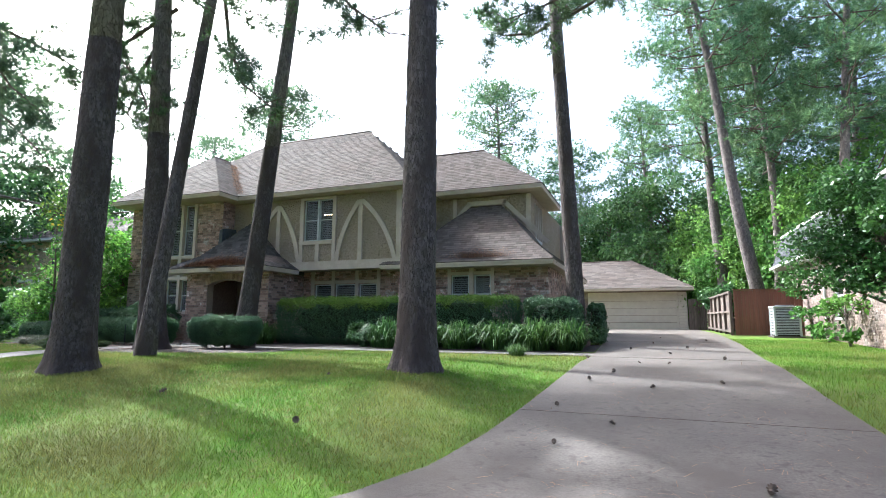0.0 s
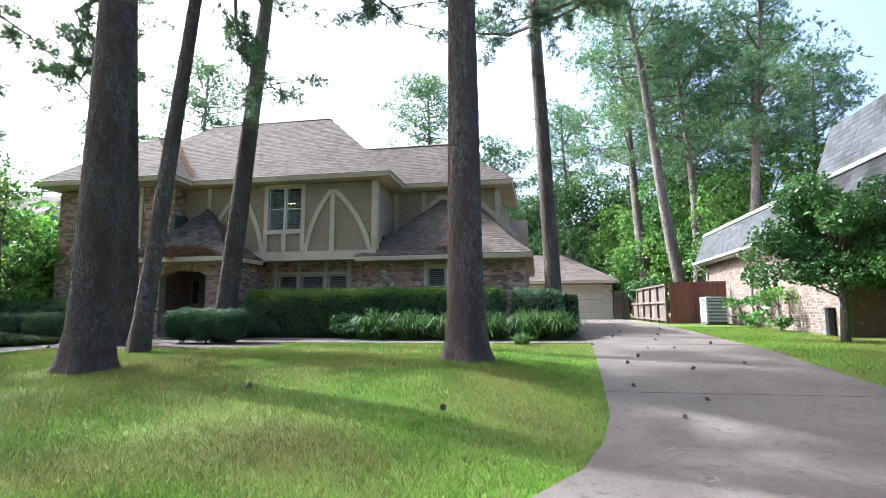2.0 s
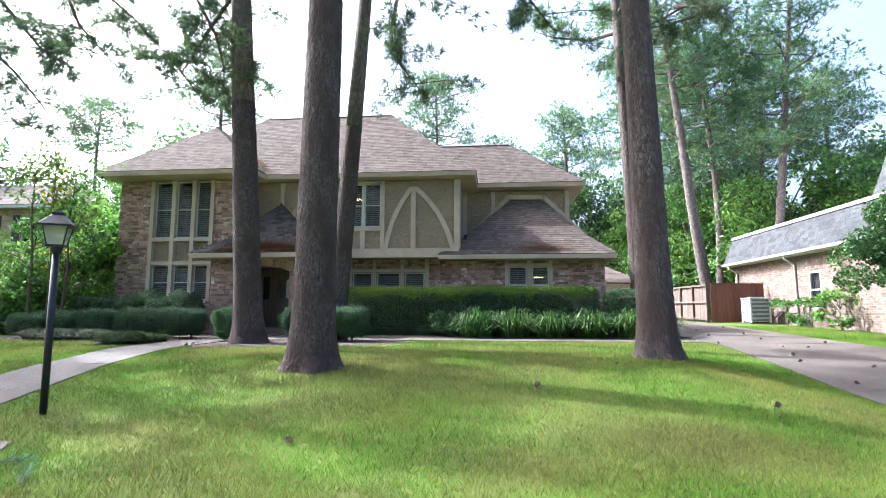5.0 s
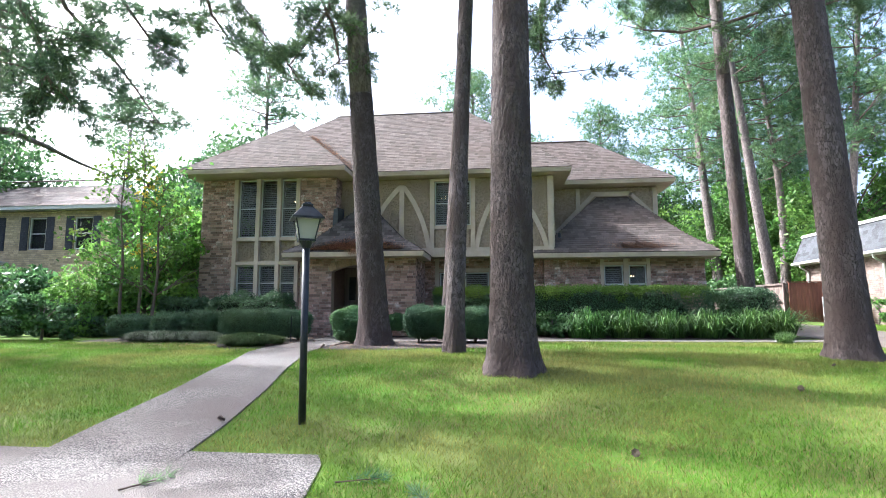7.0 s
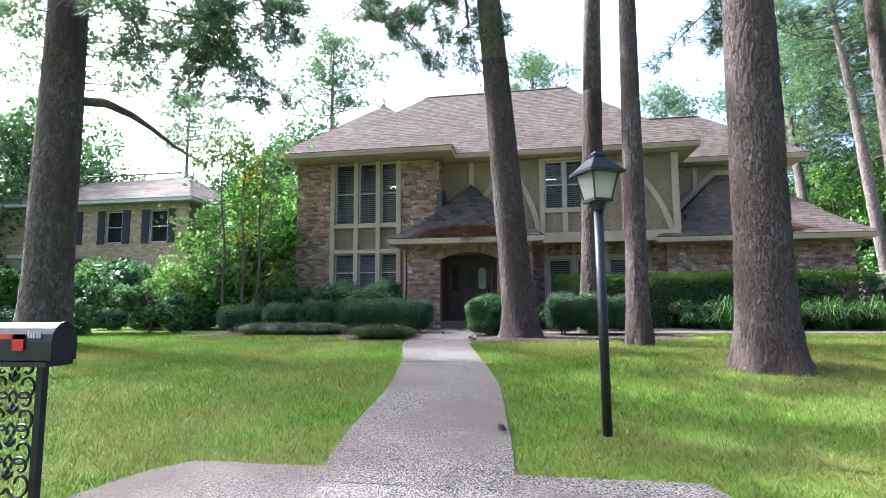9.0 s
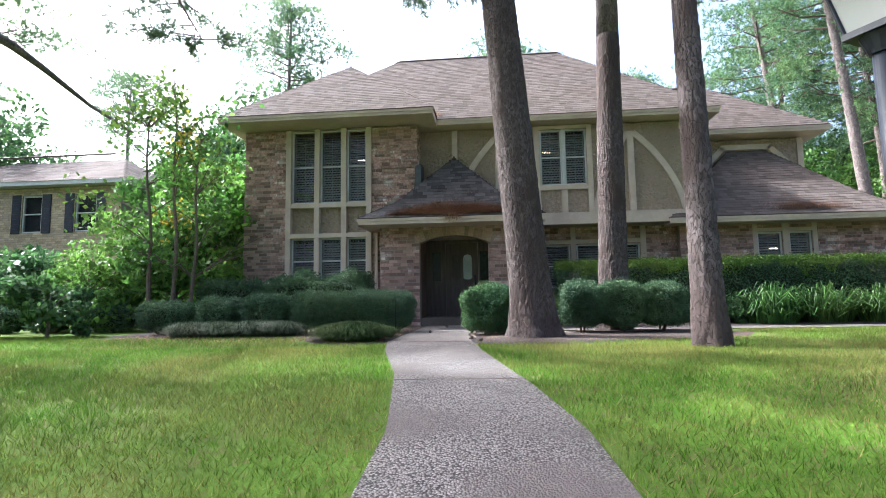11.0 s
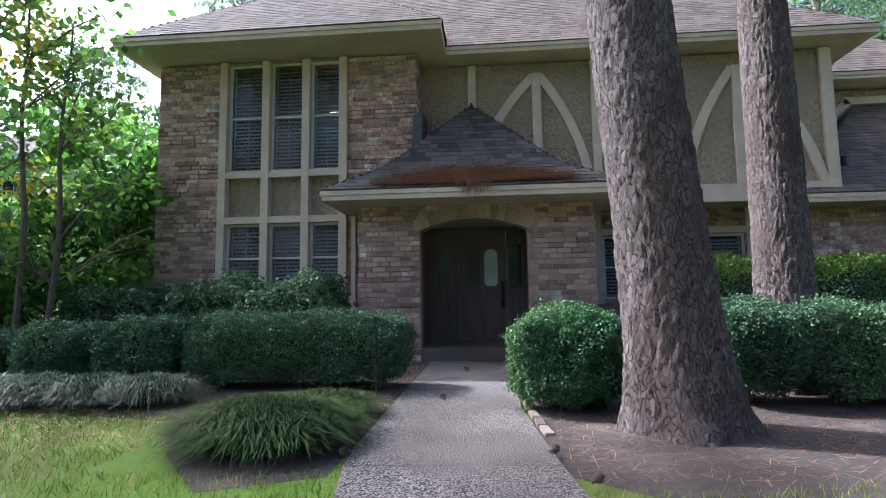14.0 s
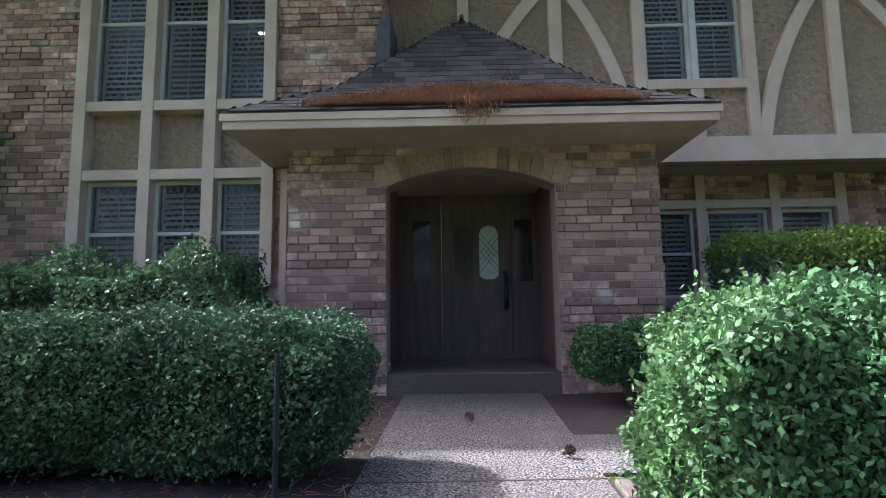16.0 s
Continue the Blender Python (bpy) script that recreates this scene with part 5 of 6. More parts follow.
# ---- clipped hedges and shrubs ----
def hedge(label, x0, x1, y0, y1, z1, seed, leaf=0.035, count=9000, material=None, stems=True, lift=0.25, name="hedge", wave=0.1, top=None):
    """A clipped hedge: many small leaves over a solid dark core painted as inner shade, on short stems."""
    t = thing(name, label, "hedge" if name == "hedge" else "shrub", "clipped shrubs")
    rng = np.random.default_rng(seed)
    zg = gz((x0 + x1) / 2, (y0 + y1) / 2)
    c = np.array([(x0 + x1) / 2, (y0 + y1) / 2, (zg + lift + z1) / 2])
    half = np.array([(x1 - x0) / 2, (y1 - y0) / 2, (z1 - zg - lift) / 2])
    r = min(half.min() * 0.8, 0.28)
    area = np.array([half[1] * half[2], half[0] * half[2], half[0] * half[1]])
    axis = rng.choice(3, count, p=area / area.sum())
    q = rng.uniform(-1, 1, (count, 3))
    q[np.arange(count), axis] = rng.choice([-1, 1], count)
    q = q * half
    inner = np.clip(q, -(half - r), half - r)
    p = inner + unit(q - inner) * r * (rng.uniform(0.6, 1.05, (count, 1)) + (rng.uniform(size=(count, 1)) < 0.12) * rng.uniform(0, 0.22, (count, 1)))
    w = np.array([noise.noise(Vector((q[0] + c[0], q[1] + c[1], q[2])) * 2.6 + Vector((seed, 0, 0))) + 0.45 * noise.noise(Vector((q[0] + c[0], q[1] + c[1], q[2])) * 9.0) for q in p])
    p = p + unit(p / half) * (w * wave)[:, None]
    # upper leaves get the paler copy, so the top looks lit from above
    fresh = p[:, 2] > half[2] * (0.62 + 0.5 * w) if top else np.zeros(count, bool)
    loose("leaves", leaves(c + p[~fresh], leaf, rng, 0.5, 1.7), material or HEDGE_LEAF, t)
    if top:
        loose("fresh_leaves", leaves(c + p[fresh] + rng.normal(size=(int(fresh.sum()), 3)) * 0.03, leaf, rng, 0.9, 1.9), top, t, "pale lime fresh growth with the lit top painted in")
    # solid body in shade colour, so gaps between the leaves look deep
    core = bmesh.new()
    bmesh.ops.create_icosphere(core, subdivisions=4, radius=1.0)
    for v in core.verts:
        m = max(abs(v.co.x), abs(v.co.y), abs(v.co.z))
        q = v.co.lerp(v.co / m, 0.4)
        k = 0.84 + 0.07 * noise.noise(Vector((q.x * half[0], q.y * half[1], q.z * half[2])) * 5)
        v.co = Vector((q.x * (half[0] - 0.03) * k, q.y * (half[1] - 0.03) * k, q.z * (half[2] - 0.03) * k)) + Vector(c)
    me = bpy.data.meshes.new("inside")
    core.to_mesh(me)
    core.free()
    me.materials.append(HEDGE_SHADE)
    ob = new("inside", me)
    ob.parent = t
    if stems:
        g = Geo()
        n = max(1, int((x1 - x0) / 0.55))
        for i in range(n):
            sx, sy = x0 + (i + 0.5) * (x1 - x0) / n, c[1]
            for k in range(3):
                g.tube([(sx + rng.uniform(-0.05, 0.05), sy + rng.uniform(-0.05, 0.05), zg - 0.03), (sx + rng.uniform(-0.14, 0.14), sy + rng.uniform(-0.12, 0.12), zg + lift + 0.2)], [0.022, 0.012], 5)
        part("stem", g, TWIG, t)
    return t


def strap_clump(label, cx, cy, rx, ry, height, seed, count, material, name="liriope", wide=1.0):
    """A mound of long arching strap leaves."""
    t = thing(name, label, "plant", "strap-leaved clumps")
    rng = np.random.default_rng(seed)
    a, rad = rng.uniform(0, 6.283, count), np.sqrt(rng.uniform(0, 1, count))
    px, py = cx + rx * rad * np.cos(a) * 0.8, cy + ry * rad * np.sin(a) * 0.8
    pz = ground_z(px, py)
    out = np.stack([np.cos(a) * (0.25 + rad) + rng.normal(size=count) * 0.95, np.sin(a) * (0.25 + rad) + rng.normal(size=count) * 0.95], 1)
    h = height * rng.uniform(0.45, 1.15, count) * (1.0 - 0.3 * rad ** 2)
    far = height * (0.25 + 0.25 * rad) * rng.uniform(0.5, 1.2, count)
    bow = rng.uniform(1.6, 2.7, count)
    rows = []
    for s in (0, 0.4, 0.75, 1.0):
        rows.append(np.stack([px + out[:, 0] * far * s ** 1.5, py + out[:, 1] * far * s ** 1.5, pz + h * np.sin(s * bow)], 1))
    side = unit(np.stack([-out[:, 1], out[:, 0], np.zeros(count)], 1))
    quads = []
    for i in range(3):
        w0, w1 = (0.004, 0.004, 0.0035)[i] * wide, (0.004, 0.0035, 0.001)[i] * wide
        quads.append(np.stack([rows[i] - side * w0, rows[i] + side * w0, rows[i + 1] + side * w1, rows[i + 1] - side * w1], 1))
    loose("leaves", np.concatenate(quads), material, t)
    return t


hedge("dark clipped box hedge along the flower bed", -18.35, -15.72, 12.85, 13.75, 1.36, 1, 0.0165, 120000, lift=0.12)
for i, (x0, x1, z) in enumerate(((-19.35, -18.4, 1.34), (-20.4, -19.45, 1.30), (-21.7, -20.5, 1.22))):
    hedge("rounded clipped box shrub in the flower bed", x0, x1, 12.75, 13.65, z, 10 + i, 0.02, 30000, lift=0.1, name="box_shrub")
hedge("rounded clipped shrub at the edge of the front walk", -14.56, -13.58, 11.7, 12.6, 1.40, 20, 0.0175, 80000, lift=0.12, name="box_shrub", material=HEDGE_FRESH, wave=0.16)
for i, (x0, x1, z) in enumerate(((-12.72, -11.95, 1.5), (-12.02, -11.2, 1.5), (-11.28, -10.45, 1.46))):
    hedge("clipped shrub on bare woody stems beside a pine", x0, x1, 11.95, 12.8, z - 0.04, 30 + i, 0.018, 44000, lift=0.17, name="box_shrub")
hedge("small clipped shrub beside the porch", -14.1, -13.3, 14.9, 15.6, 1.25, 36, 0.02, 20000, name="box_shrub", material=HEDGE_FRESH)
hedge("leafy shrub under the tall bay window", -19.9, -17.2, 14.9, 15.9, 1.86, 40, 0.03, 40000, lift=0.05, name="shrub", wave=0.38)
hedge("leafy shrub at the corner of the house", -21.6, -20.0, 14.9, 15.8, 1.75, 41, 0.04, 15000, lift=0.05, name="shrub", wave=0.22)
hedge("long clipped hedge below the front windows with pale tops painted as lit", -12.4, -3.6, 15.6, 16.5, 2.12, 50, 0.028, 110000, lift=0.05, wave=0.12, material=HEDGE_LEAF, top=HEDGE_LIT_TOP)
hedge("rounded dark shrub at the end of the hedge", -3.35, -1.75, 15.3, 16.8, 2.0, 52, 0.032, 22000, lift=0.05, name="shrub", wave=0.15)
hedge("clipped shrub beside the drive", -1.7, -1.2, 17.2, 18.4, 1.9, 53, 0.045, 4000, lift=0.05, name="shrub", wave=0.12)
for i, x in enumerate((-24.2, -25.9, -27.4, -29.2, -31.0)):
    hedge("small clipped shrub on the neighbouring bed", x, x + 1.0, 14.5, 15.4, 1.15, 60 + i, 0.05, 2600, lift=0.05, name="box_shrub")
strap_clump("broad mound of grassy strap leaves beside the front walk", -16.42, 10.9, 0.55, 0.52, 0.31, 1, 24000, BLADE)
strap_clump("grassy strap-leaved mound near the walk", -16.3, 11.85, 0.5, 0.34, 0.22, 2, 6000, BLADE)
for i, x in enumerate((-18.25, -18.85, -19.45, -20.1)):
    strap_clump("drooping grey-green strap-leaved border", x, 12.25, 0.42, 0.3, 0.31, 3 + i, 5000, BLADE_GREY)
for i, (x, y, rx, h) in enumerate(((-7.6, 15.0, 0.9, 0.85), (-6.4, 15.05, 0.8, 0.85), (-5.2, 15.0, 0.8, 0.8), (-4.0, 15.0, 0.8, 0.8), (-2.9, 14.95, 0.7, 0.85), (-2.0, 15.1, 0.6, 0.8), (-12.6, 15.3, 0.5, 0.7))):
    strap_clump("tall arching strap-leaved lily clump in the bed", x, y, rx * 0.75, 0.42, h * 1.05, 20 + i, 520, BLADE_LIT, "lily_clump", 3.6)
strap_clump("small tuft of grass at the edge of the lawn", -2.95, 12.9, 0.22, 0.2, 0.3, 40, 500, BLADE_LIT, "grass_tuft")

# ---- lamp post and mailbox ----
lx, ly = -12.42, 4.15
lz = gz(lx, ly)
lamp = thing("street_lamp", "black garden lamp post with a four-sided glass lantern", "lamp post")
part("pole", Geo().tube([(lx, ly, lz - 0.1), (lx - 0.01, ly, lz + 2.0)], [0.042, 0.042], 20), IRON, lamp, smooth=True)
part("collar", Geo().tube([(lx - 0.01, ly, lz + 1.97), (lx - 0.01, ly, lz + 2.0), (lx - 0.01, ly, lz + 2.06)], [0.05, 0.06, 0.085], 16), IRON, lamp)
cx, cy, zb, zt = lx - 0.01, ly, lz + 2.06, lz + 2.32
wb, wt = 0.085, 0.135
lamp_m = Matrix.Translation((cx, cy, 0)) @ Matrix.Rotation(radians(28), 4, "Z")
cor = lambda w, z: [tuple(lamp_m @ Vector((sx * w, sy * w, z))) for sx, sy in ((-1, -1), (1, -1), (1, 1), (-1, 1))]
lo, hi = cor(wb, zb), cor(wt, zt)
part("base_plate", Geo().hexa(cor(wb + 0.012, zb - 0.015) + cor(wb + 0.012, zb + 0.012)), IRON, lamp)
for i in range(4):
    part("lantern_bar", Geo().tube([lo[i], hi[i]], [0.009, 0.009], 6), IRON, lamp)
    part("lantern_pane", Geo().face([lo[i], lo[(i + 1) % 4], hi[(i + 1) % 4], hi[i]]), LAMP_GLASS, lamp, "frosted lantern glass")
part("hood", Geo().hexa(cor(wt + 0.04, zt) + cor(0.065, zt + 0.13)), IRON, lamp, "tapered metal hood", bevel=0.006)
part("hood_rim", Geo().hexa(cor(wt + 0.045, zt - 0.02) + cor(wt + 0.045, zt + 0.004)), IRON, lamp)
part("cap", Geo().hexa(cor(0.06, zt + 0.13) + cor(0.065, zt + 0.165)), IRON, lamp, bevel=0.006)
part("finial", Geo().hexa(cor(0.045, zt + 0.165) + cor(0.03, zt + 0.19)), IRON, lamp)
part("candle", Geo().tube([(cx, cy, zb), (cx, cy, zb + 0.16)], [0.022, 0.02], 10), WHITE, lamp)

mx, my = -16.13, 2.2
mz = gz(mx, my)
mail = thing("mailbox", "black mailbox with a red flag on a scrolled iron post", "mailbox")
body = Geo()
prof = [(-0.09, 0.90), (0.09, 0.90), (0.09, 1.02)] + [(0.09 * math.cos(a), 1.02 + 0.115 * math.sin(a)) for a in np.linspace(0, math.pi, 9)[1:-1]] + [(-0.09, 1.02)]
body.prism([(my + p[0], mz + p[1] + 0.02) for p in prof], mx - 0.46, mx + 0.16, "x")
part("box", body, IRON, mail, bevel=0.004)
part("door", Geo().prism([(my + p[0] * 1.04, mz + 0.02 + 1.0 + (p[1] - 1.0) * 1.04) for p in prof], mx + 0.161, mx + 0.175, "x"), IRON, mail)
part("flag", Geo().box(mx - 0.36, my - 0.102, mz + 1.055, mx - 0.02, my - 0.094, mz + 1.085).box(mx - 0.10, my - 0.102, mz + 0.985, mx - 0.02, my - 0.094, mz + 1.085), RED, mail, "red metal flag")
for k in range(5):
    part("house_number_bar", Geo().box(mx + 0.0 + 0.02 * k, my - 0.0945, mz + 1.06, mx + 0.012 + 0.02 * k, my - 0.0905, mz + 1.10), WHITE, mail)
part("tray", Geo().box(mx - 0.44, my - 0.1, mz + 0.885, mx + 0.15, my + 0.1, mz + 0.915), IRON, mail)
for px in (mx + 0.03, mx - 0.38):
    part("post", Geo().box(px - 0.022, my - 0.022, mz - 0.1, px + 0.022, my + 0.022, mz + 0.89), IRON, mail)


def scroll(g, cx, cz, r, a0, a1, flip=1):
    pts, rad = [], []
    for i in range(15):
        t = i / 14
        a = a0 + (a1 - a0) * t
        rr = r * (1 - 0.72 * t)
        pts.append((cx + flip * rr * math.cos(a), my, cz + rr * math.sin(a)))
        rad.append(0.009)
    g.tube(pts, rad, 6)


for row in range(4):
    zc = mz + 0.16 + row * 0.2
    for flip in (1, -1):
        g = Geo()
        scroll(g, mx - 0.175 + flip * 0.09, zc, 0.095, 3.5, 9.5, flip)
        scroll(g, mx - 0.175 + flip * 0.09, zc + 0.1, 0.07, -3.0, -8.5, flip)
        part("scroll", g, IRON, mail)
    leafg = Geo()
    for a in (-0.8, 0, 0.8):
        p = Vector((mx - 0.175, my, zc + 0.02))
        e = p + Vector((math.sin(a) * 0.06, 0, math.cos(a) * 0.075))
        leafg.tube([p, (p + e) / 2, e], [0.008, 0.018, 0.004], 6)
    part("leaf_ornament", leafg, IRON, mail)

# ---- drive side: garage, fence, air conditioner, neighbouring house ----
garage = thing("garage", "cream garage with a wide panelled door and shingle roof", "garage")
part("wall", Geo().box(-8.5, 36.3, 0.7, -3.5, 36.55, 3.3).box(1.75, 36.3, 0.7, 2.35, 36.55, 3.3).box(-3.5, 36.3, 3.12, 1.75, 36.55, 3.3).box(2.1, 36.55, 0.7, 2.35, 43, 3.3).box(-8.5, 43, 0.7, 2.35, 43.2, 3.3), BRICK_PALE, garage)
for k in range(5):
    part("door_panel", Geo().box(-3.5, 36.42, 0.86 + k * 0.455, 1.75, 36.48, 1.30 + k * 0.455), GARAGE_PAINT, garage, bevel=0.012)
part("door_trim", Geo().box(-3.6, 36.26, 0.8, -3.48, 36.32, 3.22).box(1.73, 36.26, 0.8, 1.85, 36.32, 3.22).box(-3.48, 36.26, 3.1, 1.73, 36.32, 3.22), GARAGE_PAINT, garage)
for k in range(13):
    part("siding_board", Geo().hexa([(1.86, 36.27, 0.85 + k * 0.18), (2.36, 36.27, 0.85 + k * 0.18), (2.36, 36.3, 0.85 + k * 0.18), (1.86, 36.3, 0.85 + k * 0.18), (1.86, 36.285, 1.025 + k * 0.18), (2.36, 36.285, 1.025 + k * 0.18), (2.36, 36.3, 1.025 + k * 0.18), (1.86, 36.3, 1.025 + k * 0.18)]), GARAGE_PAINT, garage)
part("eave", Geo().box(-9, 35.6, 3.3, 2.75, 43.5, 3.46), TRIM, garage)
g_roof = part("roof", Geo().tube([(-6.5, 39.5, 5.6), (-0.8, 39.5, 5.6)], [0.05, 0.05], 6), DRIP, garage)
rng = random.Random(9)
shingles(g_roof, [(-9, 35.6, 3.47), (2.75, 35.6, 3.47), (-0.8, 39.5, 5.6), (-6.5, 39.5, 5.6)], rng, expo=0.2, tab=0.5)
shingles(g_roof, [(2.75, 35.6, 3.47), (2.75, 43.5, 3.47), (-0.8, 39.5, 5.6), (-0.8, 39.5, 5.6)], rng, expo=0.2, tab=0.5)
far_house = thing("house", "brown-roofed house behind the garage", "house")
part("wall", Geo().box(-8, 52, 0.8, 4.5, 60, 4.2), BRICK_PALE, far_house)
fr = part("roof", Geo().tube([(-5, 56, 7.6), (1.0, 56, 7.6)], [0.05, 0.05], 6), DRIP, far_house)
shingles(fr, [(-8.6, 51.4, 4.2), (5.1, 51.4, 4.2), (1.0, 56, 7.6), (-5, 56, 7.6)], rng, expo=0.3, tab=0.9)
shingles(fr, [(5.1, 51.4, 4.2), (5.1, 60, 4.2), (1.0, 56, 7.6), (1.0, 56, 7.6)], rng, expo=0.3, tab=0.9)
for x in (-2.6, -2.0):
    part("roof_vent", Geo().tube([(x, 53.5, 5.6), (x, 53.5, 6.3)], [0.08, 0.08], 8), WHITE, far_house)

fence = thing("fence", "weathered grey board fence with rails and posts", "fence")
x0 = 3.35
for k in range(66):
    y = 25.35 + k * 0.145
    h = 1.82 + 0.015 * math.sin(k * 7.3)
    ob = part("slat", Geo().box(x0 + 0.05, y, gz(x0, y) + 0.05, x0 + 0.07, y + 0.136, gz(x0, y) + h), FENCE_GREY, fence)
for k in range(6):
    y = 25.4 + k * 1.85
    part("post", Geo().box(x0 - 0.05, y - 0.045, gz(x0, y) - 0.1, x0 + 0.045, y + 0.045, gz(x0, y) + 1.83), FENCE_GREY, fence, bevel=0.008)
for z in (0.12, 0.95, 1.78):
    part("rail", Geo().hexa([(x0 - 0.04, 25.36, gz(x0, 25.36) + z), (x0 + 0.046, 25.36, gz(x0, 25.36) + z), (x0 + 0.046, 34.9, gz(x0, 34.9) + z), (x0 - 0.04, 34.9, gz(x0, 34.9) + z),
                             (x0 - 0.04, 25.36, gz(x0, 25.36) + z + 0.09), (x0 + 0.046, 25.36, gz(x0, 25.36) + z + 0.09), (x0 + 0.046, 34.9, gz(x0, 34.9) + z + 0.09), (x0 - 0.04, 34.9, gz(x0, 34.9) + z + 0.09)]), FENCE_GREY, fence)
panel = thing("fence", "red-brown stained board fence panel", "fence")
for k in range(17):
    xx = 3.47 + k * 0.145
    part("slat", Geo().box(xx, 25.2, gz(xx, 25.2) + 0.03, xx + 0.139, 25.225, gz(xx, 25.2) + 1.88 + 0.008 * math.sin(k * 3)), FENCE_RED, panel)
part("cap_rail", Geo().box(3.45, 25.17, gz(4, 25.2) + 1.89, 5.95, 25.26, gz(4, 25.2) + 1.93), FENCE_RED, panel)
part("rail", Geo().box(3.45, 25.227, gz(4, 25.2) + 0.3, 5.95, 25.265, gz(4, 25.2) + 0.39).box(3.45, 25.227, gz(4, 25.2) + 1.4, 5.95, 25.265, gz(4, 25.2) + 1.49), FENCE_RED, panel)
gate = thing("gate", "dark weathered board gate beside the garage", "gate")
for k in range(9):
    part("slat", Geo().box(2.4 + k * 0.11, 36.0, 0.86, 2.503 + k * 0.11, 36.03, 2.75), FENCE_GREY, gate)
part("rail", Geo().box(2.4, 36.031, 1.2, 3.39, 36.07, 1.3).box(2.4, 36.031, 2.4, 3.39, 36.07, 2.5), FENCE_GREY, gate)

ac = thing("air_conditioner", "grey louvred air-conditioning condenser on a pad", "air conditioner")
ax0, ay0, ax1, ay1 = 4.62, 23.75, 5.5, 24.65
az = gz(5, 24.2)
part("pad", Geo().box(ax0 - 0.08, ay0 - 0.08, az - 0.05, ax1 + 0.08, ay1 + 0.08, az + 0.05), CONCRETE, ac)
# block in gloom colour stands in for the shade behind the louvres
part("core", Geo().box(ax0 + 0.03, ay0 + 0.03, az + 0.05, ax1 - 0.03, ay1 - 0.03, az + 1.12), GLOOM, ac)
for k in range(17):
    z = az + 0.11 + k * 0.06
    part("louvre", Geo().hexa([(ax0, ay0, z), (ax1, ay0, z), (ax1, ay1, z), (ax0, ay1, z), (ax0 + 0.03, ay0 + 0.03, z + 0.035), (ax1 - 0.03, ay0 + 0.03, z + 0.035), (ax1 - 0.03, ay1 - 0.03, z + 0.035), (ax0 + 0.03, ay1 - 0.03, z + 0.035)]), AC_GREY, ac)
for px, py in ((ax0, ay0), (ax1 - 0.06, ay0), (ax0, ay1 - 0.06), (ax1 - 0.06, ay1 - 0.06)):
    part("corner_post", Geo().box(px - 0.006, py - 0.006, az + 0.05, px + 0.066, py + 0.066, az + 1.14), AC_GREY, ac)
part("top", Geo().box(ax0 - 0.02, ay0 - 0.02, az + 1.14, ax1 + 0.02, ay1 + 0.02, az + 1.2), AC_GREY, ac, bevel=0.02)
part("fan_grille", Geo().tube([((ax0 + ax1) / 2, (ay0 + ay1) / 2, az + 1.2), ((ax0 + ax1) / 2, (ay0 + ay1) / 2, az + 1.25)], [0.34, 0.28], 24), IRON, ac)
part("pipe", Geo().tube([(ax1, ay0 + 0.3, az + 0.5), (ax1 + 0.25, ay0 + 0.2, az + 0.3), (6.12, ay0 + 0.1, az + 0.6)], [0.025, 0.025, 0.025], 8), IRON, ac)

nb = thing("house", "pale pink brick house with a grey mansard roof", "house", at=(0, 0, 0))
NX = 6.1
ng = Geo()
rect_with_holes(ng, 16.1, 28.6, 0.5, 3.75, NX, NX + 0.25, [(20.9, 21.75, 1.5, 3.0)], plane="x")
nwall = part("wall", ng, MORTAR_PALE, nb, "pale pink-buff brick wall")
part("recess_wall", Geo().box(NX + 1.6, 4.0, 0.4, NX + 1.85, 16.1, 3.75), BRICK_PALE, nb)
part("return_wall", Geo().box(NX + 0.25, 16.1, 0.4, NX + 1.6, 16.35, 3.75), BRICK_PALE, nb)
part("end_wall", Geo().box(NX, 28.35, 0.5, NX + 9, 28.6, 3.75), BRICK_PALE, nb)
part("wall_post", Geo().box(NX - 0.05, 16.02, 0.5, NX + 0.1, 16.15, 3.75), WHITE, nb)
part("eave", Geo().box(NX - 0.45, 4.0, 3.72, NX + 1.0, 28.9, 3.84), WHITE, nb)
part("gutter", Geo().box(NX - 0.56, 4.0, 3.76, NX - 0.45, 28.9, 3.88), WHITE, nb, bevel=0.02)
mans = part("mansard_roof", Geo().box(NX - 0.0, 4.0, 5.25, NX + 9, 28.7, 5.35), WHITE, nb, "grey slate-look mansard roof")
shingles(mans, [(NX - 0.45, 28.9, 3.88), (NX - 0.45, 4.0, 3.88), (NX + 0.0, 4.0, 5.2), (NX + 0.0, 28.6, 5.2)], rng, expo=0.17, tab=0.34, material=SLATE)
shingles(mans, [(NX + 9, 28.9, 3.88), (NX - 0.45, 28.9, 3.88), (NX, 28.6, 5.2), (NX + 9, 28.6, 5.2)], rng, expo=0.17, tab=0.34, material=SLATE)
part("roof_curb", Geo().box(NX - 0.06, 4.0, 5.2, NX + 0.06, 28.65, 5.3), WHITE, nb)
upper = part("upper_mansard", Geo().box(NX + 3, 6, 5.3, NX + 9, 18.6, 5.5), WHITE, nb)
shingles(upper, [(NX + 0.6, 18.6, 5.3), (NX + 0.6, 4.0, 5.3), (NX + 1.2, 4.0, 7.4), (NX + 1.2, 18.2, 7.4)], rng, expo=0.17, tab=0.34, material=SLATE)
shingles(upper, [(NX + 9, 18.6, 5.3), (NX + 0.6, 18.6, 5.3), (NX + 1.2, 18.2, 7.4), (NX + 9, 18.2, 7.4)], rng, expo=0.17, tab=0.34, material=SLATE)
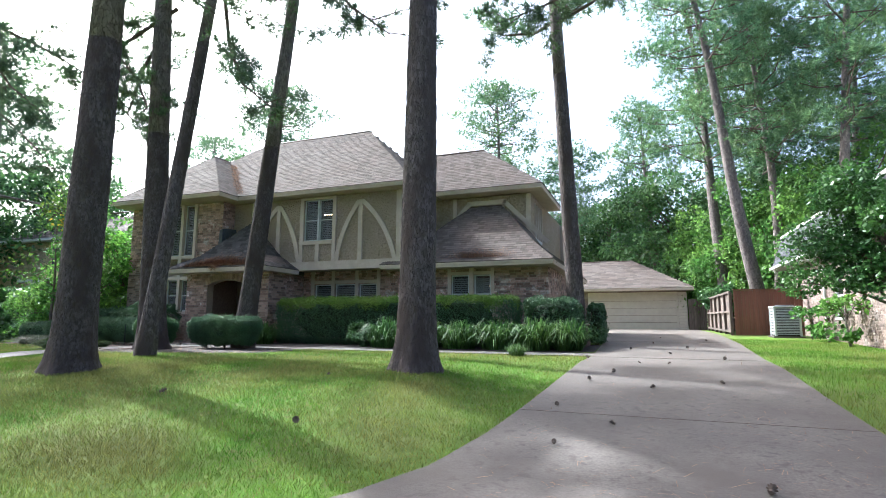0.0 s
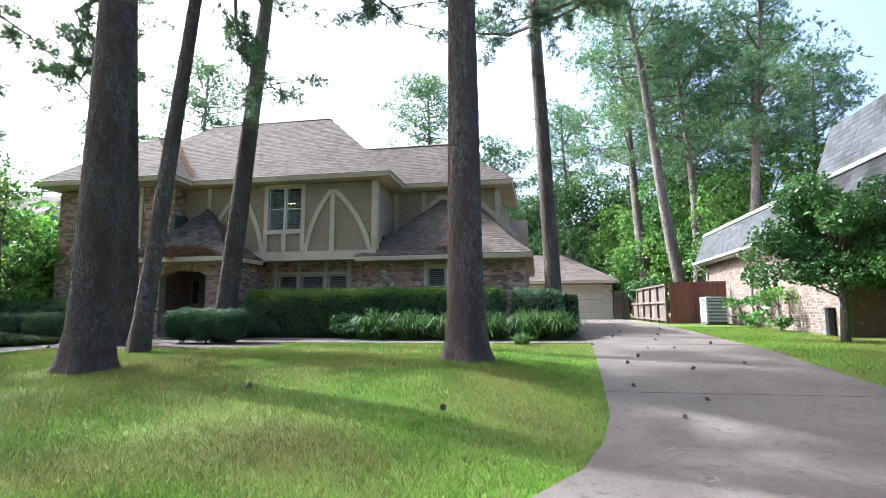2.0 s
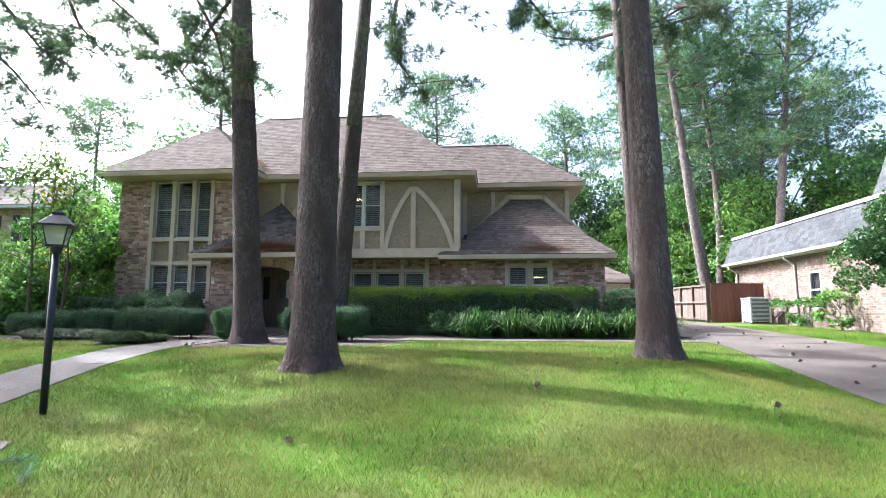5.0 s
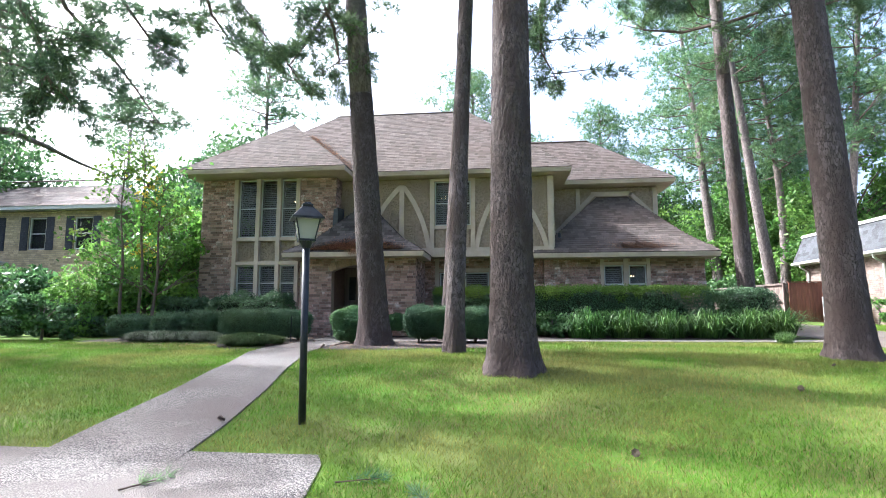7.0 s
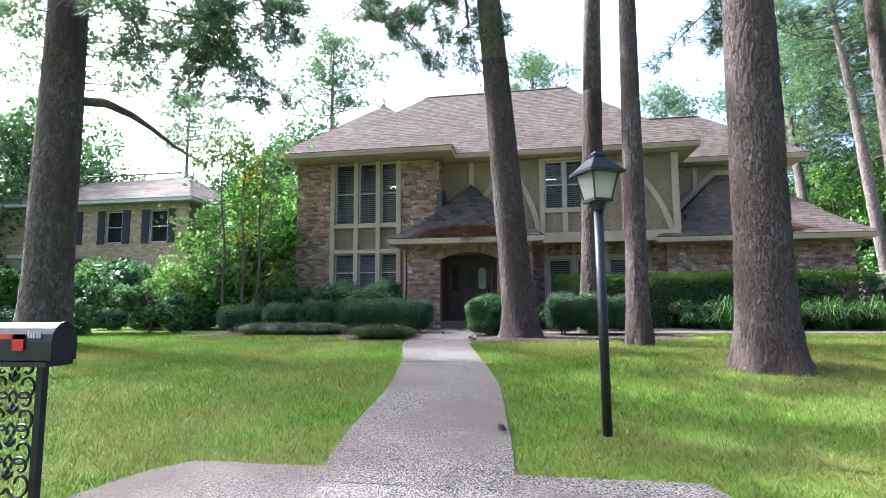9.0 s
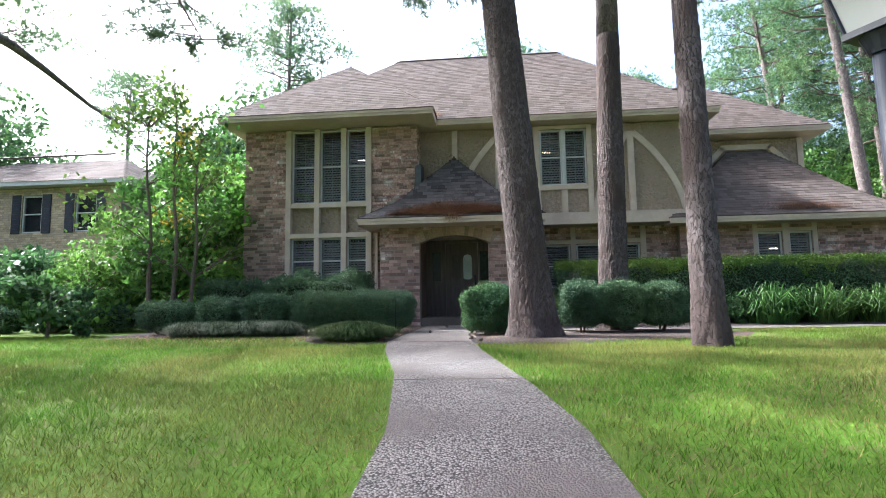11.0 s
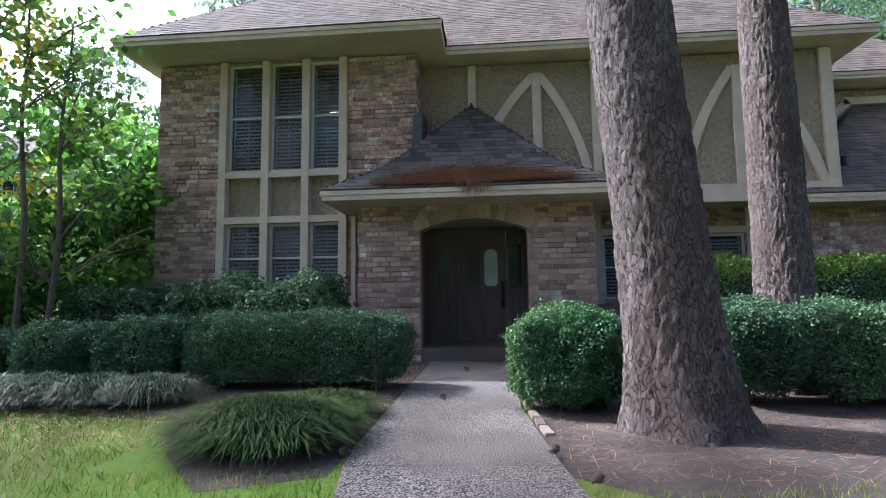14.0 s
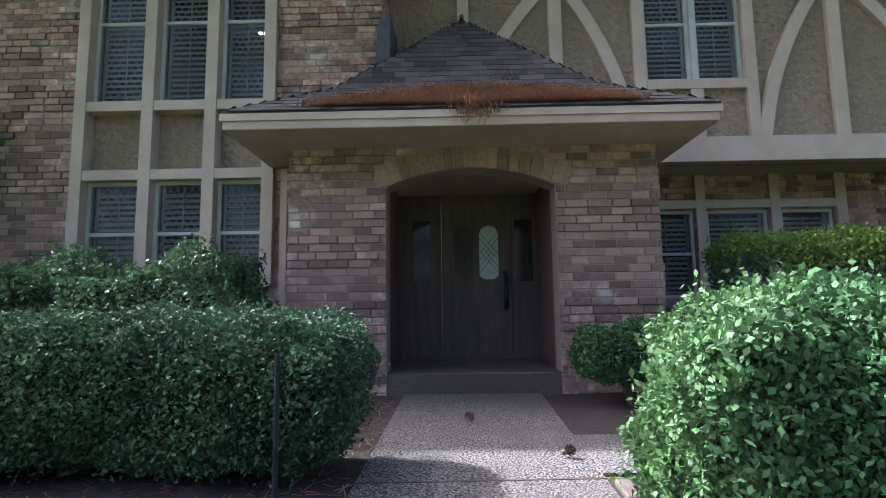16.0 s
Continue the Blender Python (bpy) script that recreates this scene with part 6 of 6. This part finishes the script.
for y in (22.6, 28.2):
    part("downpipe", Geo().tube([(NX - 0.5, y, 3.8), (NX - 0.45, y, 3.6), (NX - 0.07, y, 3.35), (NX - 0.07, y, 0.75)], [0.05] * 4, 8), WHITE, nb)
nwin = part("window", Geo().box(NX + 0.02, 20.9, 1.5, NX + 0.1, 20.98, 3.0).box(NX + 0.02, 21.67, 1.5, NX + 0.1, 21.75, 3.0).box(NX + 0.02, 20.98, 2.92, NX + 0.1, 21.67, 3.0).box(NX - 0.04, 20.85, 1.42, NX + 0.1, 21.8, 1.5).box(NX + 0.03, 20.98, 2.2, NX + 0.09, 21.67, 2.26), WHITE, nb)
part("pane", Geo().box(NX + 0.06, 20.98, 1.5, NX + 0.07, 21.67, 2.92), GLASS, nwin)
# dark sheet painted in place of an unlit room
part("window_backing", Geo().box(NX + 0.2, 20.8, 1.4, NX + 0.24, 21.9, 3.1), GLOOM, nwin)
bin_ = thing("meter_box", "dark utility box standing against the brick wall", "utility box")
part("body", Geo().box(5.9, 16.5, gz(6, 16.5), 6.08, 16.72, gz(6, 16.5) + 0.8), IRON, bin_, bevel=0.03)
part("lid", Geo().box(5.88, 16.48, gz(6, 16.5) + 0.8, 6.09, 16.74, gz(6, 16.5) + 0.84), IRON, bin_)

# ---- the house on the other side ----
hb = thing("house", "two-storey tan brick house with navy shutters", "house")
HY = 26.0
hg = Geo()
HW = [(-37.25, -36.2, 4.9, 6.75), (-34.4, -33.3, 4.9, 6.75), (-40.4, -39.3, 4.9, 6.75), (-35.5, -33.5, 1.4, 2.9), (-40.4, -38.8, 1.4, 2.9)]
rect_with_holes(hg, -48, -32.0, 0.5, 7.2, HY, HY + 0.25, HW)
hwall = part("wall", hg, MORTAR_PALE, hb)
part("side_wall", Geo().box(-32.25, HY + 0.25, 0.5, -32.0, 34, 7.2), MORTAR_PALE, hb)
part("eave", Geo().box(-48.5, HY - 0.55, 7.15, -31.5, 34.5, 7.35), WHITE, hb)
hr = part("roof", Geo().tube([(-46, 30, 10.0), (-35.5, 30, 10.0)], [0.06, 0.06], 6), DRIP, hb)
shingles(hr, [(-48.5, HY - 0.57, 7.36), (-31.5, HY - 0.57, 7.36), (-34.8, 30, 9.6), (-45, 30, 9.6)], rng, expo=0.25, tab=0.8)
shingles(hr, [(-31.5, HY - 0.57, 7.36), (-31.5, 34.5, 7.36), (-34.8, 30, 9.6), (-34.8, 30, 9.6)], rng, expo=0.25, tab=0.8)
for a, b, z0, z1 in HW:
    w = part("window", Geo().box(a, HY + 0.05, z0, a + 0.06, HY + 0.15, z1).box(b - 0.06, HY + 0.05, z0, b, HY + 0.15, z1).box(a + 0.06, HY + 0.05, z1 - 0.06, b - 0.06, HY + 0.15, z1).box(a + 0.06, HY + 0.05, z0, b - 0.06, HY + 0.15, z0 + 0.06).box(a + 0.06, HY + 0.06, (z0 + z1) / 2 - 0.03, b - 0.06, HY + 0.14, (z0 + z1) / 2 + 0.03), WHITE, hb)
    part("pane", Geo().box(a + 0.06, HY + 0.09, z0 + 0.06, b - 0.06, HY + 0.1, z1 - 0.06), GLASS, w)
    # near-black sheet gives the window the look of unlit depth
    part("window_backing", Geo().box(a - 0.1, HY + 0.3, z0 - 0.1, b + 0.1, HY + 0.33, z1 + 0.1), GLOOM, w)
    if z0 > 4:
        for s0, s1 in ((a - 0.52, a - 0.06), (b + 0.06, b + 0.52)):
            sh = part("shutter", Geo().box(s0, HY - 0.05, z0 - 0.05, s1, HY - 0.002, z1 + 0.05), SHUTTER_NAVY, hb, "dark navy louvred shutter")
            for k in range(14):
                part("slat", Geo().box(s0 + 0.05, HY - 0.062, z0 + 0.06 + k * 0.125, s1 - 0.05, HY - 0.05, z0 + 0.14 + k * 0.125), SHUTTER_NAVY, sh)
part("canopy", Geo().box(-42, HY - 1.6, 4.0, -38.4, HY, 4.2), WHITE, hb)

# ---- small things on the ground ----
rng = random.Random(3)


def cone_mesh():
    g = Geo()
    for r in range(5):
        z, rad = 0.006 + r * 0.012, 0.028 * math.sin(0.5 + r * 0.55)
        for k in range(7):
            a = 2 * math.pi * (k + 0.5 * (r % 2)) / 7
            c, s = math.cos(a), math.sin(a)
            g.face([(0.3 * rad * c - 0.008 * s, 0.3 * rad * s + 0.008 * c, z), (0.3 * rad * c + 0.008 * s, 0.3 * rad * s - 0.008 * c, z), (rad * c + 0.006 * s, rad * s - 0.006 * c, z + 0.010), (rad * 1.15 * c, rad * 1.15 * s, z + 0.014), (rad * c - 0.006 * s, rad * s + 0.006 * c, z + 0.010)])
    g.tube([(0, 0, 0), (0, 0, 0.06)], [0.016, 0.006], 6)
    return g.mesh("pine_cone", TWIG)


cone = cone_mesh()
CONES = [(-0.85, 5.6), (-1.1, 7.45), (-0.9, 9.55), (-0.08, 11.7), (0.43, 11.7), (0.95, 4.85), (-0.55, 10.4), (0.1, 9.0), (1.2, 9.6), (0.6, 14.2), (-0.4, 15.5), (1.1, 16.4), (0.2, 18.2), (1.6, 13.0), (-1.2, 12.6), (1.9, 20.0), (-0.3, 6.6), (0.5, 21.5), (-3.6, 5.0), (-4.9, 7.6), (-6.4, 5.65), (-14.25, 10.05), (-14.4, 10.6), (-15.25, 12.45), (-15.7, 10.55), (-13.3, 4.1), (-9.0, 3.4), (-14.6, 13.6), (-15.1, 14.6)]
for k, (x, y) in enumerate(CONES):
    ob = new("pine_cone", cone)
    on = 0.034 if x > -1.9 or x < -13 else 0.02
    s = rng.uniform(0.8, 1.4)
    ob.matrix_basis = Matrix.Translation((x, y, gz(x, y) + on + 0.014)) @ Matrix.Rotation(rng.uniform(0, 6), 4, "Z") @ Matrix.Rotation(1.2, 4, "X") @ Matrix.Scale(s, 4)
    tagged(ob, "small dark fallen pine cone lying on the ground", "pine cone", "fallen pine cones")
for k in range(7):
    x = -14.28
    y = 11.3 + k * 0.29
    e = Geo().box(-0.04, -0.13, -0.06, 0.04, 0.13, 0.022)
    ob = part("edging_stone", e, STONE, bevel=0.012)
    ob.matrix_basis = Matrix.Translation((np.interp(y, [9, 10.5, 12.2, 15.9], [-14.18, -14.36, -14.5, -14.35]) + 0.07, y, gz(x, y) + 0.01)) @ Matrix.Rotation(rng.uniform(-0.12, 0.12), 4, "Z")
    tagged(ob, "worn brick edging stone along the walk", "edging", "walk edging stones")
stub = thing("path_light", "thin dark metal stake in the flower bed", "stake")
part("stake", Geo().tube([(-15.98, 12.62, gz(-16, 12.6) - 0.05), (-15.98, 12.62, gz(-16, 12.6) + 0.72)], [0.012, 0.012], 8), IRON, stub)


def litter(name, label, pts, seed, length=0.14, width=0.006, parent=None, flat=0.15, material=None):
    """Fallen pine needles, strewn flat."""
    r = np.random.default_rng(seed)
    pts = np.asarray(pts, float)
    n = len(pts)
    d = unit(r.normal(size=(n, 3)) * np.array([1, 1, flat])) * length * r.uniform(0.5, 1.2, (n, 1)) * 0.5
    s = unit(np.cross(d, np.array([0, 0, 1.0]))) * width * 0.5
    ob = loose(name, np.stack([pts - d - s, pts - d + s, pts + d + s, pts + d - s], 1), material or NEEDLE_LITTER, parent)
    return tagged(ob, label, "litter", kind="stuff")


r = np.random.default_rng(8)
n = 9000
px = -15.0 + r.uniform(-1, 1, n) * r.uniform(0.2, 1, n) ** 0.6 * 1.75
py = 15.27 + np.abs(r.normal(size=n)) * 0.30 * np.clip(1.25 - np.abs(px + 15.0) / 1.9, 0.2, 1)
litter("needle_drift", "rusty fallen pine needles on the porch roof", np.stack([px, py, 3.325 + np.minimum(py - 15.25, 0.8) * 0.69 + np.maximum(py - 16.05, 0) * 1.19 + r.uniform(0.008, 0.05, n)], 1), 1)
hang = r.uniform(size=(260, 1))
litter("needle_drift", "tuft of pine needles hanging over the porch eave", np.stack([-14.98 + r.normal(size=260) * 0.13, 15.2 + r.uniform(-0.03, 0.05, 260), 3.3 + r.normal(size=260) * 0.05], 1), 2, flat=1.5)
n = 1500
py = 17.25 + np.abs(r.normal(size=n)) * 0.22
litter("needle_drift", "rusty pine needles on the low side roof", np.stack([-5.3 + r.normal(size=n) * 0.55, py, 3.40 + (py - 17.13) * 0.78 + 0.02], 1), 3)
t = r.uniform(0, 1, n)
litter("needle_drift", "rusty pine needles lying in the roof valley", np.stack([-15.5 - 2.4 * t + r.normal(size=n) * 0.12, 17.0 + 2.1 * t + r.normal(size=n) * 0.1, 6.5 + 2.05 * t + 0.05], 1), 4)
n = 3600
px, py = r.uniform(-14.3, -9.5, n), r.uniform(10.1, 13.2, n)
litter("needle_drift", "fallen pine needles strewn under the pine", np.stack([px, py, ground_z(px, py) + 0.035], 1), 5, 0.11, 0.0025)
n = 6000
px, py = r.uniform(-21.5, -15.75, n), r.uniform(10.6, 15.8, n)
litter("needle_drift", "fallen needles and leaves on the flower bed", np.stack([px, py, ground_z(px, py) + 0.035], 1), 9, 0.09, 0.007)
n = 1500
px, py = r.uniform(-1.5, 2.4, n), 3 + 18 * r.uniform(0, 1, n) ** 1.3
litter("needle_drift", "scattered pine needles on the drive", np.stack([px, py, ground_z(px, py) + 0.04], 1), 6, 0.12, 0.003)

for tx, ty, turn in ((-11.35, 2.55, 0.4), (-10.75, 2.15, 2.2), (-13.0, 2.3, 1.1)):
    tz = gz(tx, ty) + 0.03
    twig = thing("fallen_twig", "small fallen pine twig with green needles lying on the ground", "twig", "fallen twigs")
    d = np.array([math.cos(turn), math.sin(turn), 0])
    stem = [np.array([tx, ty, tz]) + d * s for s in (-0.18, 0.0, 0.18)]
    part("stem", Geo().tube([tuple(q) for q in stem], [0.008, 0.006, 0.003], 6), TWIG, twig)
    rt = np.random.default_rng(int(turn * 10))
    pos = stem[1] + d * rt.uniform(-0.05, 0.2, (10, 1))
    loose("needles", tufts(pos, np.repeat(d[None], 10, 0), rt, 16, 0.14, 0.005), NEEDLE_HAZED, twig)

# grass blades on the lawn
r = np.random.default_rng(4)


def blades(n, x0, x1, y0, y1, keep, h=0.045):
    x, y = r.uniform(x0, x1, n), r.uniform(y0, y1, n)
    k = keep(x, y)
    x, y = x[k], y[k]
    m = len(x)
    z = ground_z(x, y)
    a = r.uniform(0, 6.283, m)
    hh = h * r.uniform(0.5, 1.3, m)
    w = r.uniform(0.002, 0.005, m)
    bx, by = r.normal(size=m) * 0.03, r.normal(size=m) * 0.03
    p0 = np.stack([x - np.cos(a) * w, y - np.sin(a) * w, z - 0.005], 1)
    p1 = np.stack([x + np.cos(a) * w, y + np.sin(a) * w, z - 0.005], 1)
    p2 = np.stack([x + bx, y + by, z + hh], 1)
    return np.stack([p0, p1, p2], 1)


wy = [q[0] for q in WALK]
dy = [q[0] for q in DRIVE]


def on_lawn(x, y):
    walk_l, walk_r = np.interp(y, wy, [q[1] for q in WALK]), np.interp(y, wy, [q[2] for q in WALK])
    free = (x < walk_l - 0.02) | (x > walk_r + 0.02) | (y < 3.2)
    free &= ~((y < 3.23) & (x > np.interp(y, [-1.2, 2.2, 3.0, 3.22], [-17.2, -16.1, -15.95, -15.7])) & (x < np.interp(y, [-1.2, 2.2, 3.0, 3.22], [-11.5, -11.65, -11.8, -11.9])))
    drive_l, drive_r = np.interp(y, dy, [q[1] for q in DRIVE]), np.interp(y, dy, [q[2] for q in DRIVE])
    free &= (x < drive_l - 0.01) | (x > drive_r + 0.01)
    free &= ~((x > -14.4) & (x < -9.3) & (y > 10.0 + 0.27 * np.maximum(x + 13.4, 0)))
    free &= ~((x > -22.6) & (x < -15.5) & (y > 12.1)) & ~((x > -17.3) & (x < -15.7) & (y > 10.2))
    return free


near = blades(560000, -24, -1.2, 0.0, 9.5, on_lawn, 0.046)
mid_ = blades(90000, -26, -1.2, 9.5, 13.3, on_lawn, 0.055)
right_ = blades(50000, 2.4, 6.0, 5.0, 22, on_lawn, 0.06)
verge = blades(70000, -26, 4, -4.8, 0.0, on_lawn)
turf = np.concatenate([near, mid_, right_, verge])
tx, ty = turf[:, 0, 0], turf[:, 0, 1]
worn = np.exp(-(((tx + 9.0) / 4.2) ** 2 + ((ty - 6.5) / 4.5) ** 2)) * 0.62 * (0.6 + 0.4 * np.sin(tx * 1.7 + np.sin(ty * 1.3) * 1.5))
dry = r.uniform(size=len(turf)) < worn + 0.07
tagged(loose("grass", turf[~dry], GRASS), "short mown green grass on the lawn", "grass", kind="stuff")
tagged(loose("dry_grass", turf[dry], GRASS_DRY), "straw-coloured dry grass among the green", "grass", kind="stuff")

# ---- bricks, last ----
brng = random.Random(2)
bay_hole = (-19.92, -17.40, 1.6, 6.2)
lay_bricks(walls["porch"], -17.0, -13.02, BASE + 0.02, 3.14, 15.972, [], brng, arch=(AX, HALF, SPR, RISE, 0.25), single=300)
lay_bricks(walls["left"], -21.19, -16.08, BASE + 0.02, 6.2, 16.702, [bay_hole], brng, single=300, near=lambda c, z: c > -17.5 and z > 1.2)
lay_bricks(walls["left_return"], 16.7, 17.36, BASE + 0.02, 6.2, -16.082, [], brng, turn=90, single=0)
lay_bricks(walls["porch_r"], 15.98, 18.1, BASE + 0.02, 3.14, -13.022, [], brng, turn=90, single=0)
lay_bricks(walls["porch_l"], 15.98, 16.7, BASE + 0.02, 3.14, -16.998, [], brng, turn=-90, single=0)
lay_bricks(walls["low_mid"], -13.0, -8.5, 1.2, 3.3, 18.122, LOWWIN, brng, single=0)
lay_bricks(walls["right"], -8.6, -3.0, 1.0, 3.22, 17.822, RWIN, brng, single=0)
lay_bricks(walls["right_side"], 17.82, 27.0, 1.0, 3.22, -3.002, [], brng, turn=90, single=0)
lay_bricks(nwall, 16.1, 28.6, 0.6, 3.72, 6.102, [(20.85, 21.8, 1.4, 3.0)], brng, turn=-90, single=0, joined=BRICK_PALE, material=BRICK_PALE, slabs=False)
lay_bricks(hwall, -48, -32.0, 2.0, 7.15, 26.002, HW, brng, single=0, joined=BRICK_TAN, material=BRICK_TAN, slabs=False, L=0.3, H=0.1)
